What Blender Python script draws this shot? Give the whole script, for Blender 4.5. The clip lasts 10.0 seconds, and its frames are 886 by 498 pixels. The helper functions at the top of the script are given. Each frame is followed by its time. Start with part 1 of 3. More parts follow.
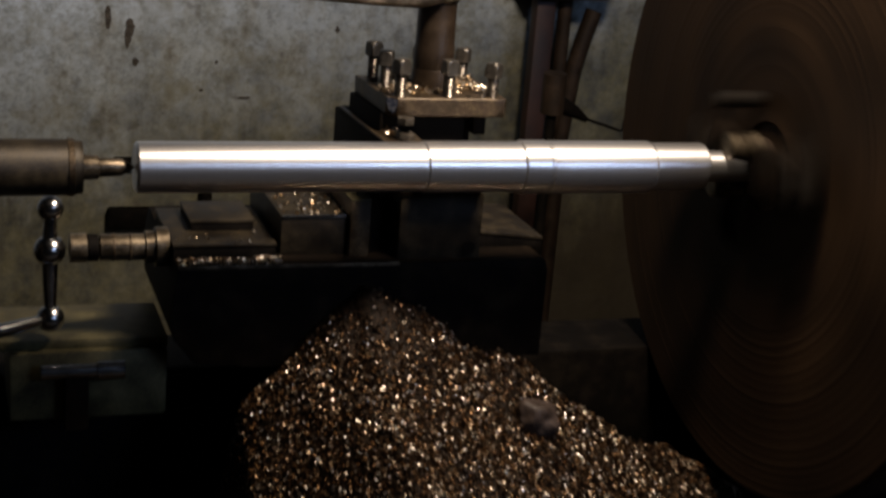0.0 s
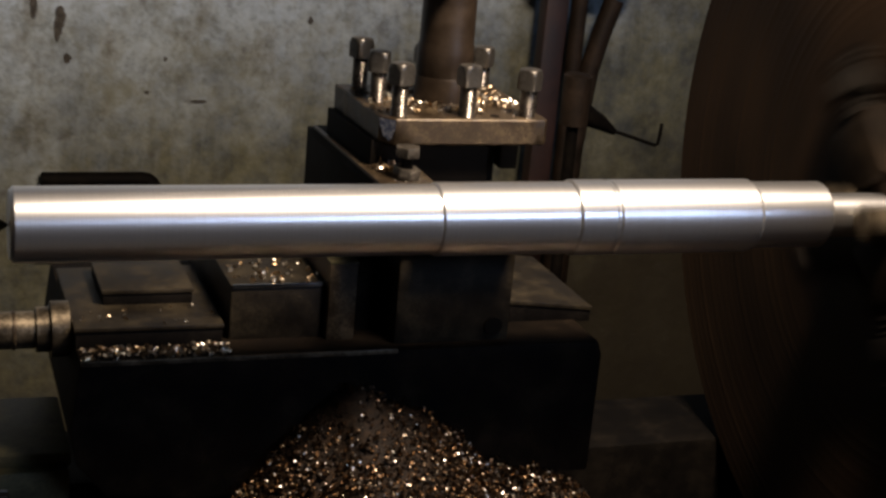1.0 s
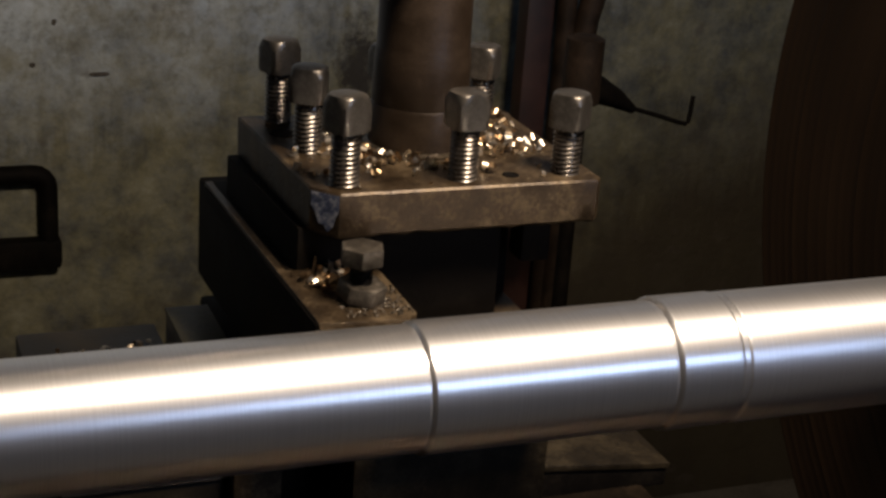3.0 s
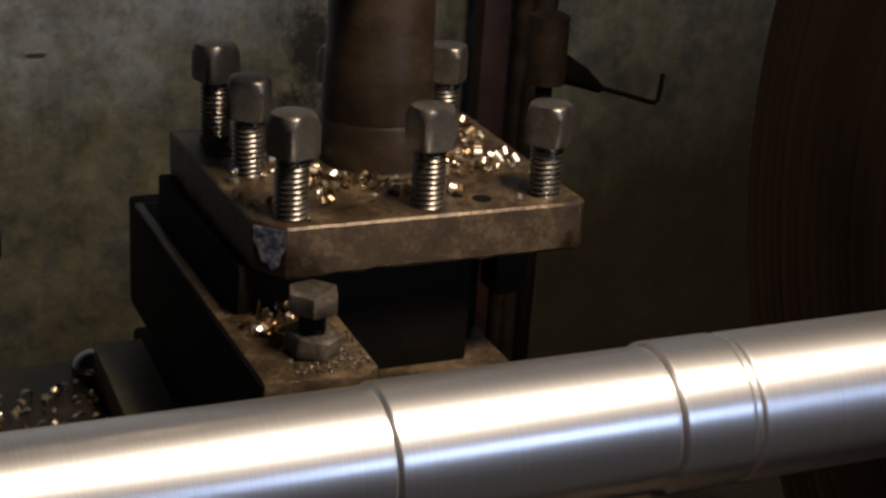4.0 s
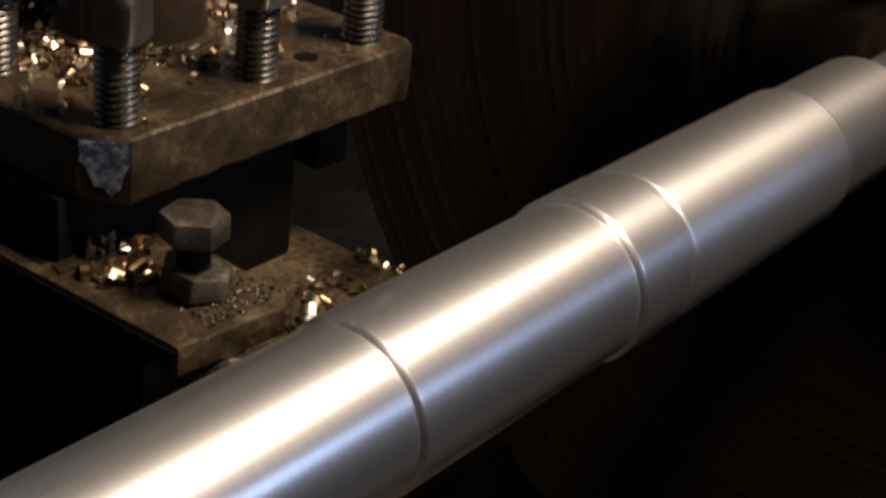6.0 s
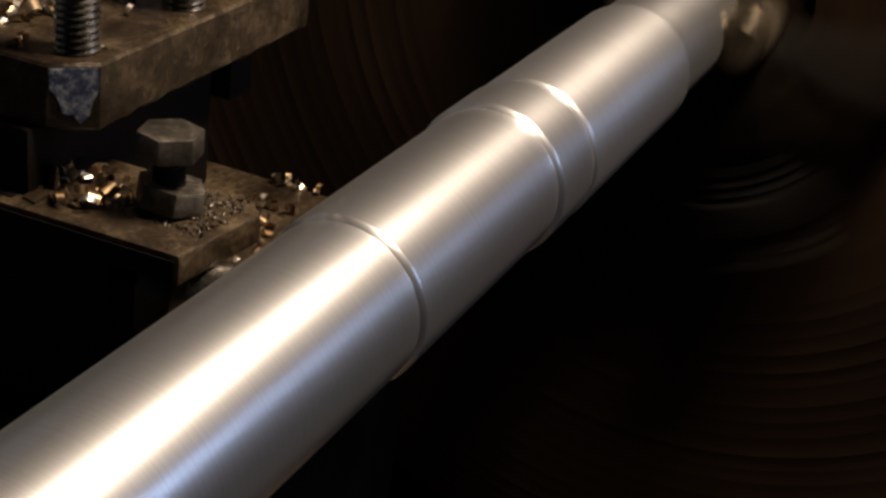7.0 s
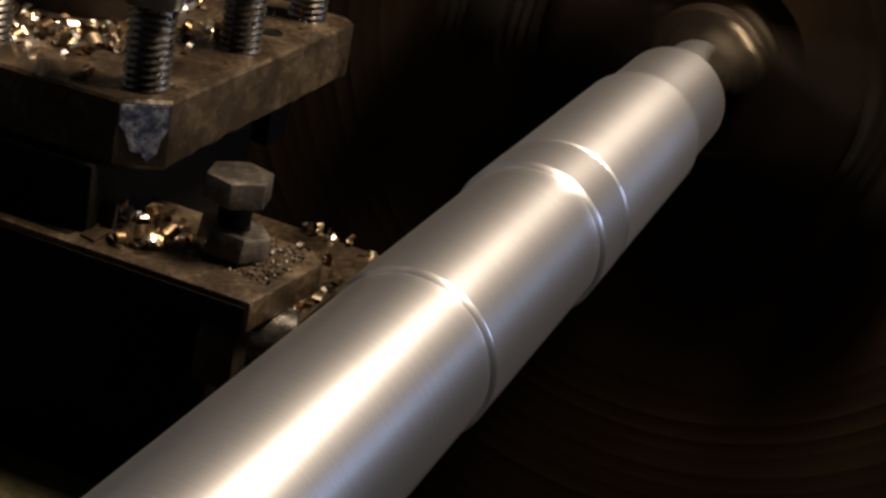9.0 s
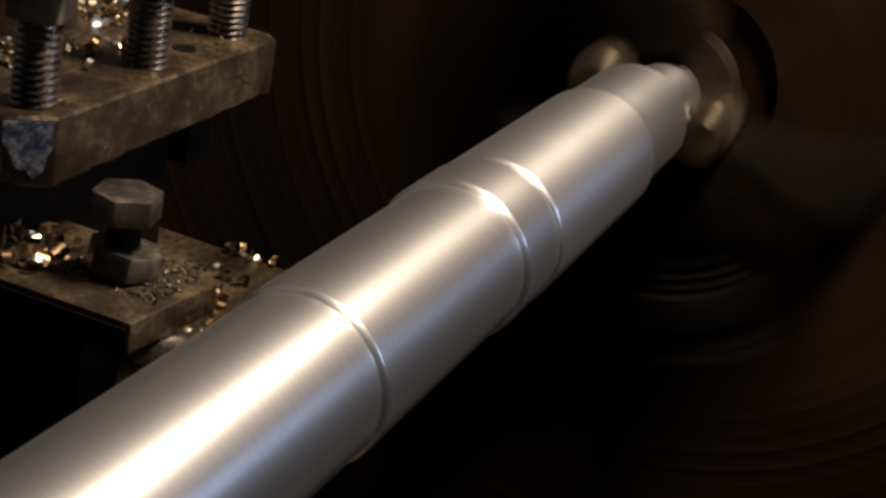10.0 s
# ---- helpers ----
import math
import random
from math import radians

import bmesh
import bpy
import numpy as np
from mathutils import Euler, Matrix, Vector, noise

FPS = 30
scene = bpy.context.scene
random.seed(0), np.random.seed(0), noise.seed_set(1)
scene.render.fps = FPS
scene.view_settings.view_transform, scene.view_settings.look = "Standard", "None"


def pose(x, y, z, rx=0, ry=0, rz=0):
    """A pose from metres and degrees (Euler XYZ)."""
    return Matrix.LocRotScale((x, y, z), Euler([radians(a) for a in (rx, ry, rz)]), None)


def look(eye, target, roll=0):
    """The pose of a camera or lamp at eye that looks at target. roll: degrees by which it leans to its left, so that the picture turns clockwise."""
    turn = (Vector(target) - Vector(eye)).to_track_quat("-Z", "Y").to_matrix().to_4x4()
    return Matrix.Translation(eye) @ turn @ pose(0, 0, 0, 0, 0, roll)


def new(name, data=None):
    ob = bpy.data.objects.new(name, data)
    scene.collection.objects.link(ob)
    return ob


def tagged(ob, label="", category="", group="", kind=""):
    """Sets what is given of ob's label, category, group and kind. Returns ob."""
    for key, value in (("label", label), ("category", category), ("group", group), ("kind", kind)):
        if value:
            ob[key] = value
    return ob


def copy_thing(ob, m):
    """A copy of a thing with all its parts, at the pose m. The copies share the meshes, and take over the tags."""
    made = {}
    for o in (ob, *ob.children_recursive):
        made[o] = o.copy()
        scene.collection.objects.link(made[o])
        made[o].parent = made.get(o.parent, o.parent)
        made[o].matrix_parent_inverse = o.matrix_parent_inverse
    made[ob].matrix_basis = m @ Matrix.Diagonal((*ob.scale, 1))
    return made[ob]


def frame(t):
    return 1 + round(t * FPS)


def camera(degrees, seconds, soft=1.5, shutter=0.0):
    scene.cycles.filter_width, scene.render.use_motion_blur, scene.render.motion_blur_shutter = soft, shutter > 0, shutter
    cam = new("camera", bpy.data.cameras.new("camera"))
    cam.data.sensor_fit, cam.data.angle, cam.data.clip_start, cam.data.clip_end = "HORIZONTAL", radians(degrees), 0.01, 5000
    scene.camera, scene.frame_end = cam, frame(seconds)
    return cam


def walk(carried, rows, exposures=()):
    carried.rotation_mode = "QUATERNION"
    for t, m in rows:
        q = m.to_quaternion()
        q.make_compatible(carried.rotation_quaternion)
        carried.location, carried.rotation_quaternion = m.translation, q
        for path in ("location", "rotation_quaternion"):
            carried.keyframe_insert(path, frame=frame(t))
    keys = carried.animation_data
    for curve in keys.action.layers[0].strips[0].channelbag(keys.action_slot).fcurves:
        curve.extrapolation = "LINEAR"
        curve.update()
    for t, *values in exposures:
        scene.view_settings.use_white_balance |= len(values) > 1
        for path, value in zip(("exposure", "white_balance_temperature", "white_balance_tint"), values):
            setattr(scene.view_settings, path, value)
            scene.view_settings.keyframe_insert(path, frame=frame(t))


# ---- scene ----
# Camera and its walk
cam = camera(32.75, 10.0, soft=2.7, shutter=0.4)
PATH = [
    (0, look((-0.47, -1.4186, 1.3783), (-0.1514, -0.5183, 1.0818), 4.85)),
    (0.1, look((-0.4626, -1.3668, 1.3684), (-0.1401, -0.4651, 1.0807), 5.04)),
    (0.2, look((-0.4471, -1.315, 1.359), (-0.1219, -0.4096, 1.0861), 5.17)),
    (0.4, look((-0.4073, -1.219, 1.3494), (-0.0883, -0.3013, 1.1128), 5)),
    (0.5, look((-0.388, -1.176, 1.3432), (-0.0715, -0.2569, 1.1084), 4.7)),
    (0.6, look((-0.3742, -1.1297, 1.3419), (-0.0578, -0.2148, 1.0911), 4.78)),
    (1, look((-0.3506, -0.9657, 1.3027), (-0.0152, -0.073, 1.002), 5.27)),
    (1.5, look((-0.3556, -0.7919, 1.2953), (0.0219, 0.0742, 0.9677), 6.05)),
    (1.6, look((-0.329, -0.7611, 1.2943), (0.0314, 0.1094, 0.9592), 5.77)),
    (2, look((-0.3091, -0.6646, 1.2775), (0.0672, 0.1997, 0.9438), 6.07)),
    (2.2, look((-0.2736, -0.6228, 1.274), (0.0876, 0.2455, 0.9342), 5.55)),
    (2.5, look((-0.2288, -0.5608, 1.2642), (0.12, 0.3103, 0.9186), 4.61)),
    (3.8, look((-0.1682, -0.4292, 1.253), (0.205, 0.4242, 0.8892), 3.74)),
    (4, look((-0.1611, -0.4092, 1.2527), (0.2194, 0.4383, 0.8824), 3.92)),
    (4.5, look((-0.1542, -0.3629, 1.2489), (0.2626, 0.4582, 0.8589), 3.41)),
    (5, look((-0.1685, -0.3147, 1.2476), (0.3212, 0.4472, 0.8237), 3.59)),
    (5.2, look((-0.1851, -0.2932, 1.2475), (0.3525, 0.4286, 0.8115), 4.53)),
    (5.5, look((-0.2109, -0.2581, 1.24), (0.4084, 0.39, 0.7968), 5.76)),
    (6, look((-0.2564, -0.2096, 1.2239), (0.4657, 0.3063, 0.7629), 6.29)),
    (6.2, look((-0.2729, -0.2017, 1.2254), (0.4643, 0.2803, 0.7518), 6.37)),
    (7.3, look((-0.3467, -0.1313, 1.1913), (0.5144, 0.1573, 0.7728), 8.38)),
    (7.5, look((-0.3505, -0.1134, 1.1869), (0.5174, 0.165, 0.7755), 9.4)),
    (8, look((-0.3589, -0.118, 1.1908), (0.5062, 0.1751, 0.7838), 9.71)),
    (8.5, look((-0.355, -0.1148, 1.1899), (0.5168, 0.1703, 0.7915), 10.42)),
    (9, look((-0.3506, -0.1127, 1.1922), (0.5287, 0.1572, 0.7997), 11.49)),
    (9.5, look((-0.3417, -0.1133, 1.1889), (0.5479, 0.1427, 0.8108), 12.41)),
    (10, look((-0.3237, -0.1474, 1.1926), (0.5486, 0.1572, 0.8099), 10.51)),
]
walk(cam, PATH, exposures=[(0.0, -0.05), (0.4, 0.25), (1.0, 0.3), (2.0, 0.0), (2.7, -0.12), (4.0, -0.25), (4.5, -0.42), (6.0, -0.38), (8.0, -0.22), (9.0, -0.24), (10.0, -0.32)])

# World, window light and the lamp over the lathe
world = bpy.data.worlds.new("world")
scene.world = world
world.use_nodes = True
wn = world.node_tree.nodes
sky = wn.new("ShaderNodeTexSky")
sky.sky_type = "NISHITA"
sky.sun_disc = False
sky.sun_elevation, sky.sun_rotation = radians(35), radians(160)
world.node_tree.links.new(sky.outputs[0], wn["Background"].inputs[0])
wn["Background"].inputs[1].default_value = 0.05


def area_light(name, m, power, size_x, size_y, color):
    data = bpy.data.lights.new(name, "AREA")
    data.shape, data.size, data.size_y = "RECTANGLE", size_x, size_y
    data.energy, data.color = power, color
    ob = new(name, data)
    ob.matrix_world = m
    return ob


window_light = area_light("window_light", look((1.6, -3.15, 2.35), (0.1, 0.6, 0.95)), 20.5, 1.1, 0.6, (0.46, 0.62, 1.0))
lamp_light = area_light("lamp_light", look((0.23, -0.265, 1.8), (0.06, 0.05, 1.0)), 20.5, 0.26, 0.16, (1.0, 0.795, 0.615))

# Materials


def nodes_of(name):
    m = bpy.data.materials.new(name)
    m.use_nodes = True
    nt = m.node_tree
    return m, nt.nodes, nt.links, nt.nodes["Principled BSDF"]


def ramp(nodes, stops):
    r = nodes.new("ShaderNodeValToRGB")
    els = r.color_ramp.elements
    while len(els) < len(stops):
        els.new(0.5)
    for e, (p, c) in zip(els, stops):
        e.position, e.color = p, (*c, 1)
    return r


def noise_node(nodes, links, scale, detail=6, rough=0.6, vec=None):
    n = nodes.new("ShaderNodeTexNoise")
    n.inputs["Scale"].default_value, n.inputs["Detail"].default_value, n.inputs["Roughness"].default_value = scale, detail, rough
    if vec:
        links.new(vec, n.inputs["Vector"])
    return n


def worn(name, dark, mid, light, scale, metal, rough, bump=0.15, fine=900.0, stretch=None, spec=0.5):
    """A surface with stains at one scale, grain at another, and a fine relief."""
    m, n, l, b = nodes_of(name)
    tc = n.new("ShaderNodeTexCoord")
    vec = tc.outputs["Object"]
    if stretch:
        mp = n.new("ShaderNodeMapping")
        mp.inputs["Scale"].default_value = stretch
        l.new(vec, mp.inputs[0])
        vec = mp.outputs[0]
    big, small = noise_node(n, l, scale, 7, 0.65, vec), noise_node(n, l, fine, 3, 0.6, vec)
    mix = n.new("ShaderNodeMath")
    mix.operation = "MULTIPLY_ADD"
    mix.inputs[1].default_value, mix.inputs[2].default_value = 0.35, -0.17
    l.new(small.outputs[0], mix.inputs[0])
    add = n.new("ShaderNodeMath")
    l.new(big.outputs[0], add.inputs[0])
    l.new(mix.outputs[0], add.inputs[1])
    r = ramp(n, [(0.32, dark), (0.5, mid), (0.7, light)])
    l.new(add.outputs[0], r.inputs[0])
    l.new(r.outputs[0], b.inputs["Base Color"])
    rr = n.new("ShaderNodeMapRange")
    rr.inputs["To Min"].default_value, rr.inputs["To Max"].default_value = max(rough - 0.15, 0.05), min(rough + 0.18, 1)
    l.new(add.outputs[0], rr.inputs[0])
    l.new(rr.outputs[0], b.inputs["Roughness"])
    b.inputs["Metallic"].default_value = metal
    b.inputs["Specular IOR Level"].default_value = spec
    bp = n.new("ShaderNodeBump")
    bp.inputs["Strength"].default_value, bp.inputs["Distance"].default_value = bump, 0.002
    l.new(add.outputs[0], bp.inputs["Height"])
    l.new(bp.outputs[0], b.inputs["Normal"])
    return m


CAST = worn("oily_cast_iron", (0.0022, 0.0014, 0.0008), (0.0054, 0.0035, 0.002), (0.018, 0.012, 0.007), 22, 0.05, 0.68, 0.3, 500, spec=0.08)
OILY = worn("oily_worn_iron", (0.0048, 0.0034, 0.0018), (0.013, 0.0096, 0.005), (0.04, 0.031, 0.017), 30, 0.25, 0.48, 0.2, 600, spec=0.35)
GRIMY = worn("grimy_steel", (0.03, 0.024, 0.016), (0.085, 0.068, 0.046), (0.24, 0.2, 0.14), 45, 0.8, 0.36, 0.15, 500)
PLATE = worn("worn_tool_steel", (0.012, 0.0076, 0.0036), (0.038, 0.0253, 0.0128), (0.13, 0.096, 0.055), 38, 0.45, 0.4, 0.45, 500)
SCREW = worn("screw_steel", (0.07, 0.064, 0.056), (0.15, 0.137, 0.12), (0.28, 0.255, 0.22), 50, 0.9, 0.28, 0.05, 700)
BRIGHT = worn("bright_steel", (0.22, 0.22, 0.22), (0.36, 0.36, 0.36), (0.5, 0.5, 0.5), 40, 1.0, 0.14, 0.03, 900)
BROWN = worn("brown_column_steel", (0.016, 0.0105, 0.0065), (0.025, 0.0168, 0.0105), (0.042, 0.029, 0.0185), 22, 0.45, 0.4, 0.1, 600, (1, 1, 1.8))
BOLT = worn("scuffed_bolt_steel", (0.03, 0.026, 0.02), (0.075, 0.066, 0.053), (0.19, 0.17, 0.14), 70, 0.7, 0.42, 0.2, 500)
FACE = worn("faceplate_iron", (0.005, 0.0027, 0.0013), (0.0138, 0.0077, 0.0036), (0.039, 0.022, 0.0106), 9, 0.15, 0.6, 0.1, 300, spec=0.15)
CASING = worn("brown_casing_paint", (0.025, 0.017, 0.013), (0.05, 0.036, 0.03), (0.08, 0.062, 0.052), 10, 0.0, 0.6, 0.1, 200, spec=0.3)
# BLACK also stands in for shade on the core, slides and holder.
BLACK = worn("black_steel_and_shade", (0.0014, 0.001, 0.0008), (0.003, 0.0023, 0.0017), (0.009, 0.007, 0.005), 30, 0.05, 0.7, 0.2, 500, spec=0.1)
RUST = worn("dark_rusty_bar", (0.009, 0.006, 0.0035), (0.022, 0.014, 0.0085), (0.042, 0.027, 0.017), 20, 0.15, 0.62, 0.15, 300, spec=0.25)
RED = worn("old_red_paint", (0.01, 0.005, 0.0035), (0.024, 0.009, 0.006), (0.042, 0.017, 0.012), 14, 0.0, 0.55, 0.1, 300)
LEVER = worn("lever_steel", (0.07, 0.056, 0.045), (0.2, 0.175, 0.15), (0.42, 0.38, 0.33), 35, 0.95, 0.33, 0.25, 300)
HEAD = worn("screw_head_steel", (0.09, 0.083, 0.072), (0.15, 0.139, 0.122), (0.26, 0.243, 0.216), 30, 0.85, 0.37, 0.05, 700)
CONCRETE = worn("oily_concrete", (0.03, 0.026, 0.02), (0.07, 0.062, 0.05), (0.13, 0.12, 0.1), 4, 0.0, 0.75, 0.3, 120)
BLUE = worn("blue_marking_dye", (0.025, 0.032, 0.06), (0.07, 0.09, 0.15), (0.34, 0.35, 0.37), 300, 0.4, 0.4, 0.3, 900)
GRIMED = worn("olive_oily_paint", (0.02, 0.017, 0.008), (0.075, 0.066, 0.03), (0.15, 0.13, 0.065), 16, 0.1, 0.5, 0.25, 400, spec=0.35)
STAIN = worn("dried_oil", (0.03, 0.025, 0.02), (0.06, 0.052, 0.042), (0.13, 0.12, 0.1), 120, 0.0, 0.75, 0.2, 600)
BARE = worn("bare_plaster", (0.06, 0.058, 0.05), (0.1, 0.098, 0.09), (0.15, 0.148, 0.14), 3, 0.0, 0.9, 0.2, 90)


def shaft_steel(name, lo, hi, sheen):
    m, n, l, b = nodes_of(name)
    tc = n.new("ShaderNodeTexCoord")
    mp = n.new("ShaderNodeMapping")
    mp.inputs["Scale"].default_value = (1400, 3, 3)
    l.new(tc.outputs["Object"], mp.inputs[0])
    fine = noise_node(n, l, 1.0, 3, 0.6, mp.outputs[0])
    blotch = noise_node(n, l, 30, 4, 0.5, tc.outputs["Object"])
    r = ramp(n, [(0.3, (0.68, 0.69, 0.7)), (0.7, (0.82, 0.83, 0.84))])
    l.new(fine.outputs[0], r.inputs[0])
    l.new(r.outputs[0], b.inputs["Base Color"])
    rr = n.new("ShaderNodeMapRange")
    rr.inputs["To Min"].default_value, rr.inputs["To Max"].default_value = lo, hi
    l.new(blotch.outputs[0], rr.inputs[0])
    l.new(rr.outputs[0], b.inputs["Roughness"])
    b.inputs["Metallic"].default_value = 1.0
    b.inputs["Anisotropic"].default_value = 0.6
    tg = n.new("ShaderNodeTangent")
    tg.direction_type, tg.axis = "RADIAL", "X"
    l.new(tg.outputs[0], b.inputs["Tangent"])
    b.inputs["Anisotropic Rotation"].default_value = 0.25
    bp = n.new("ShaderNodeBump")
    bp.inputs["Strength"].default_value, bp.inputs["Distance"].default_value = 0.09, 0.0004
    l.new(fine.outputs[0], bp.inputs["Height"])
    l.new(bp.outputs[0], b.inputs["Normal"])
    # a broader sheen over the same steel, from the torn surface between the tool marks
    wide = n.new("ShaderNodeBsdfPrincipled")
    l.new(r.outputs[0], wide.inputs["Base Color"])
    wide.inputs["Metallic"].default_value, wide.inputs["Roughness"].default_value = 1.0, 0.5
    l.new(bp.outputs[0], wide.inputs["Normal"])
    both = n.new("ShaderNodeMixShader")
    both.inputs[0].default_value = sheen
    l.new(b.outputs[0], both.inputs[1])
    l.new(wide.outputs[0], both.inputs[2])
    l.new(both.outputs[0], n["Material Output"].inputs[0])
    return m


SHAFT = shaft_steel("turned_steel", 0.28, 0.34, 0.26)
DULL = shaft_steel("duller_turned_steel", 0.33, 0.39, 0.28)


def chip_metal(name, stops):
    m, n, l, b = nodes_of(name)
    g = n.new("ShaderNodeNewGeometry")
    r = ramp(n, stops)
    l.new(g.outputs["Random Per Island"], r.inputs[0])
    l.new(r.outputs[0], b.inputs["Base Color"])
    b.inputs["Metallic"].default_value, b.inputs["Roughness"].default_value = 1.0, 0.36
    return m


CHIP = chip_metal("fresh_chips", [(0.0, (0.22, 0.14, 0.075)), (0.3, (0.44, 0.32, 0.19)), (0.65, (0.6, 0.52, 0.4)), (1.0, (0.8, 0.77, 0.7))])
SWARF = chip_metal("old_swarf", [(0.0, (0.014, 0.007, 0.003)), (0.5, (0.05, 0.027, 0.012)), (0.75, (0.17, 0.1, 0.053)), (0.88, (0.58, 0.46, 0.33)), (1.0, (0.95, 0.9, 0.82))])
GRIT = worn("packed_swarf", (0.003, 0.0017, 0.0009), (0.008, 0.0045, 0.0022), (0.028, 0.016, 0.008), 160, 0.2, 0.6, 0.6, 700, spec=0.15)


def plaster():
    m, n, l, b = nodes_of("stained_painted_plaster")
    tc = n.new("ShaderNodeTexCoord")
    v = tc.outputs["Object"]
    grit = noise_node(n, l, 60, 5, 0.7, v)
    mp = n.new("ShaderNodeMapping")
    mp.inputs["Scale"].default_value = (9, 9, 1.1)
    l.new(v, mp.inputs[0])
    streaks = noise_node(n, l, 1.6, 8, 0.7, mp.outputs[0])
    blot = noise_node(n, l, 13, 8, 0.7, v)
    avg = n.new("ShaderNodeMath")
    avg.operation = "MULTIPLY_ADD"
    avg.inputs[1].default_value = 0.6
    sh = n.new("ShaderNodeMath")
    sh.operation = "MULTIPLY_ADD"
    sh.inputs[1].default_value, sh.inputs[2].default_value = 0.5, -0.05
    l.new(streaks.outputs[0], sh.inputs[0])
    l.new(blot.outputs[0], avg.inputs[0])
    l.new(sh.outputs[0], avg.inputs[2])
    base = ramp(n, [(0.36, (0.24, 0.25, 0.235)), (0.44, (0.44, 0.5, 0.53)), (0.52, (0.57, 0.68, 0.78)), (0.64, (0.69, 0.81, 0.92))])
    l.new(avg.outputs[0], base.inputs[0])
    # oil grime splashed up, and painted shade; ragged upper edge, higher at right
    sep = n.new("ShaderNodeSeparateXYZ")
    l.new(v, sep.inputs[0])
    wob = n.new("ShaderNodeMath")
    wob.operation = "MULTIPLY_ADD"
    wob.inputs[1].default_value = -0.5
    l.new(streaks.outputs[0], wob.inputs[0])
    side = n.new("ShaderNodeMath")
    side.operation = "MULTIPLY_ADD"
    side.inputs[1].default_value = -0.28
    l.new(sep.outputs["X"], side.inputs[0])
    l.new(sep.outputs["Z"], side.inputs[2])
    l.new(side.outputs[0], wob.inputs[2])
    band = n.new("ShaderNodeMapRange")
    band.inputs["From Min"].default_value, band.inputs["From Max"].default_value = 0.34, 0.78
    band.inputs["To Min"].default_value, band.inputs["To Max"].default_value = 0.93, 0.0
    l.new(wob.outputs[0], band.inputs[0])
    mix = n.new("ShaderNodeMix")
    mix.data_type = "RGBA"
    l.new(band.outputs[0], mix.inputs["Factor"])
    speck = ramp(n, [(0.36, (0.45, 0.45, 0.42)), (0.5, (0.95, 0.95, 0.95)), (0.66, (1.2, 1.2, 1.21))])
    l.new(grit.outputs[0], speck.inputs[0])
    dapple = n.new("ShaderNodeMix")
    dapple.data_type, dapple.blend_type = "RGBA", "MULTIPLY"
    dapple.inputs["Factor"].default_value = 0.65
    l.new(base.outputs[0], dapple.inputs["A"])
    l.new(speck.outputs[0], dapple.inputs["B"])
    # yellowish oil blotches, a hand wide and smaller
    oil = noise_node(n, l, 8, 8, 0.72, v)
    oil_edge = ramp(n, [(0.5, (0, 0, 0)), (0.62, (0.55, 0.55, 0.55)), (0.75, (0.8, 0.8, 0.8))])
    l.new(oil.outputs[0], oil_edge.inputs[0])
    oiled = n.new("ShaderNodeMix")
    oiled.data_type = "RGBA"
    l.new(oil_edge.outputs[0], oiled.inputs["Factor"])
    l.new(dapple.outputs["Result"], oiled.inputs["A"])
    oiled.inputs["B"].default_value = (0.2, 0.205, 0.15, 1)
    l.new(oiled.outputs["Result"], mix.inputs["A"])
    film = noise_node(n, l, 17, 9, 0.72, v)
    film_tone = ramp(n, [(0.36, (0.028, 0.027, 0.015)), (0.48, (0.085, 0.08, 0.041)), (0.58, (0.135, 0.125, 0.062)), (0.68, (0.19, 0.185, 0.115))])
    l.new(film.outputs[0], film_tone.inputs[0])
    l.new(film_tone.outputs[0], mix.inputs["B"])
    # shade low on the wall beside the faceplate, painted with a ragged edge
    low_shade = n.new("ShaderNodeMath")
    low_shade.operation = "MULTIPLY_ADD"
    low_shade.inputs[1].default_value = -0.35
    l.new(sep.outputs["X"], low_shade.inputs[0])
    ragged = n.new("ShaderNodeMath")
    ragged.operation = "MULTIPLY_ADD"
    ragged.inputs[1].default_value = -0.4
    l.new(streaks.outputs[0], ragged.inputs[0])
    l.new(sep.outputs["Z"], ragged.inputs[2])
    l.new(ragged.outputs[0], low_shade.inputs[2])
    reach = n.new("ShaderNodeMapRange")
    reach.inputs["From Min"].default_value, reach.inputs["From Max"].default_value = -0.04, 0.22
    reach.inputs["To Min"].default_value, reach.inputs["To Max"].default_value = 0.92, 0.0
    l.new(low_shade.outputs[0], reach.inputs[0])
    # mix the painted shade in as a near-black brown
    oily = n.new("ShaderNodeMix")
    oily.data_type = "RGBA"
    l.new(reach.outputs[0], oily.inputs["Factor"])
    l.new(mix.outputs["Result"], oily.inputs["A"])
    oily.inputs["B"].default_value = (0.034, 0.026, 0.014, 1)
    # dark specks and scabs
    spots = noise_node(n, l, 24, 3, 0.5, v)
    sr = ramp(n, [(0.24, (0.6, 0.6, 0.6)), (0.36, (0, 0, 0))])
    l.new(spots.outputs[0], sr.inputs[0])
    mix2 = n.new("ShaderNodeMix")
    mix2.data_type = "RGBA"
    l.new(sr.outputs[0], mix2.inputs["Factor"])
    l.new(oily.outputs["Result"], mix2.inputs["A"])
    mix2.inputs["B"].default_value = (0.06, 0.05, 0.04, 1)
    # sooty splashes: dense in the middle, ragged at the rim
    last = mix2.outputs["Result"]
    ragged_soot = noise_node(n, l, 55, 9, 0.75, v)
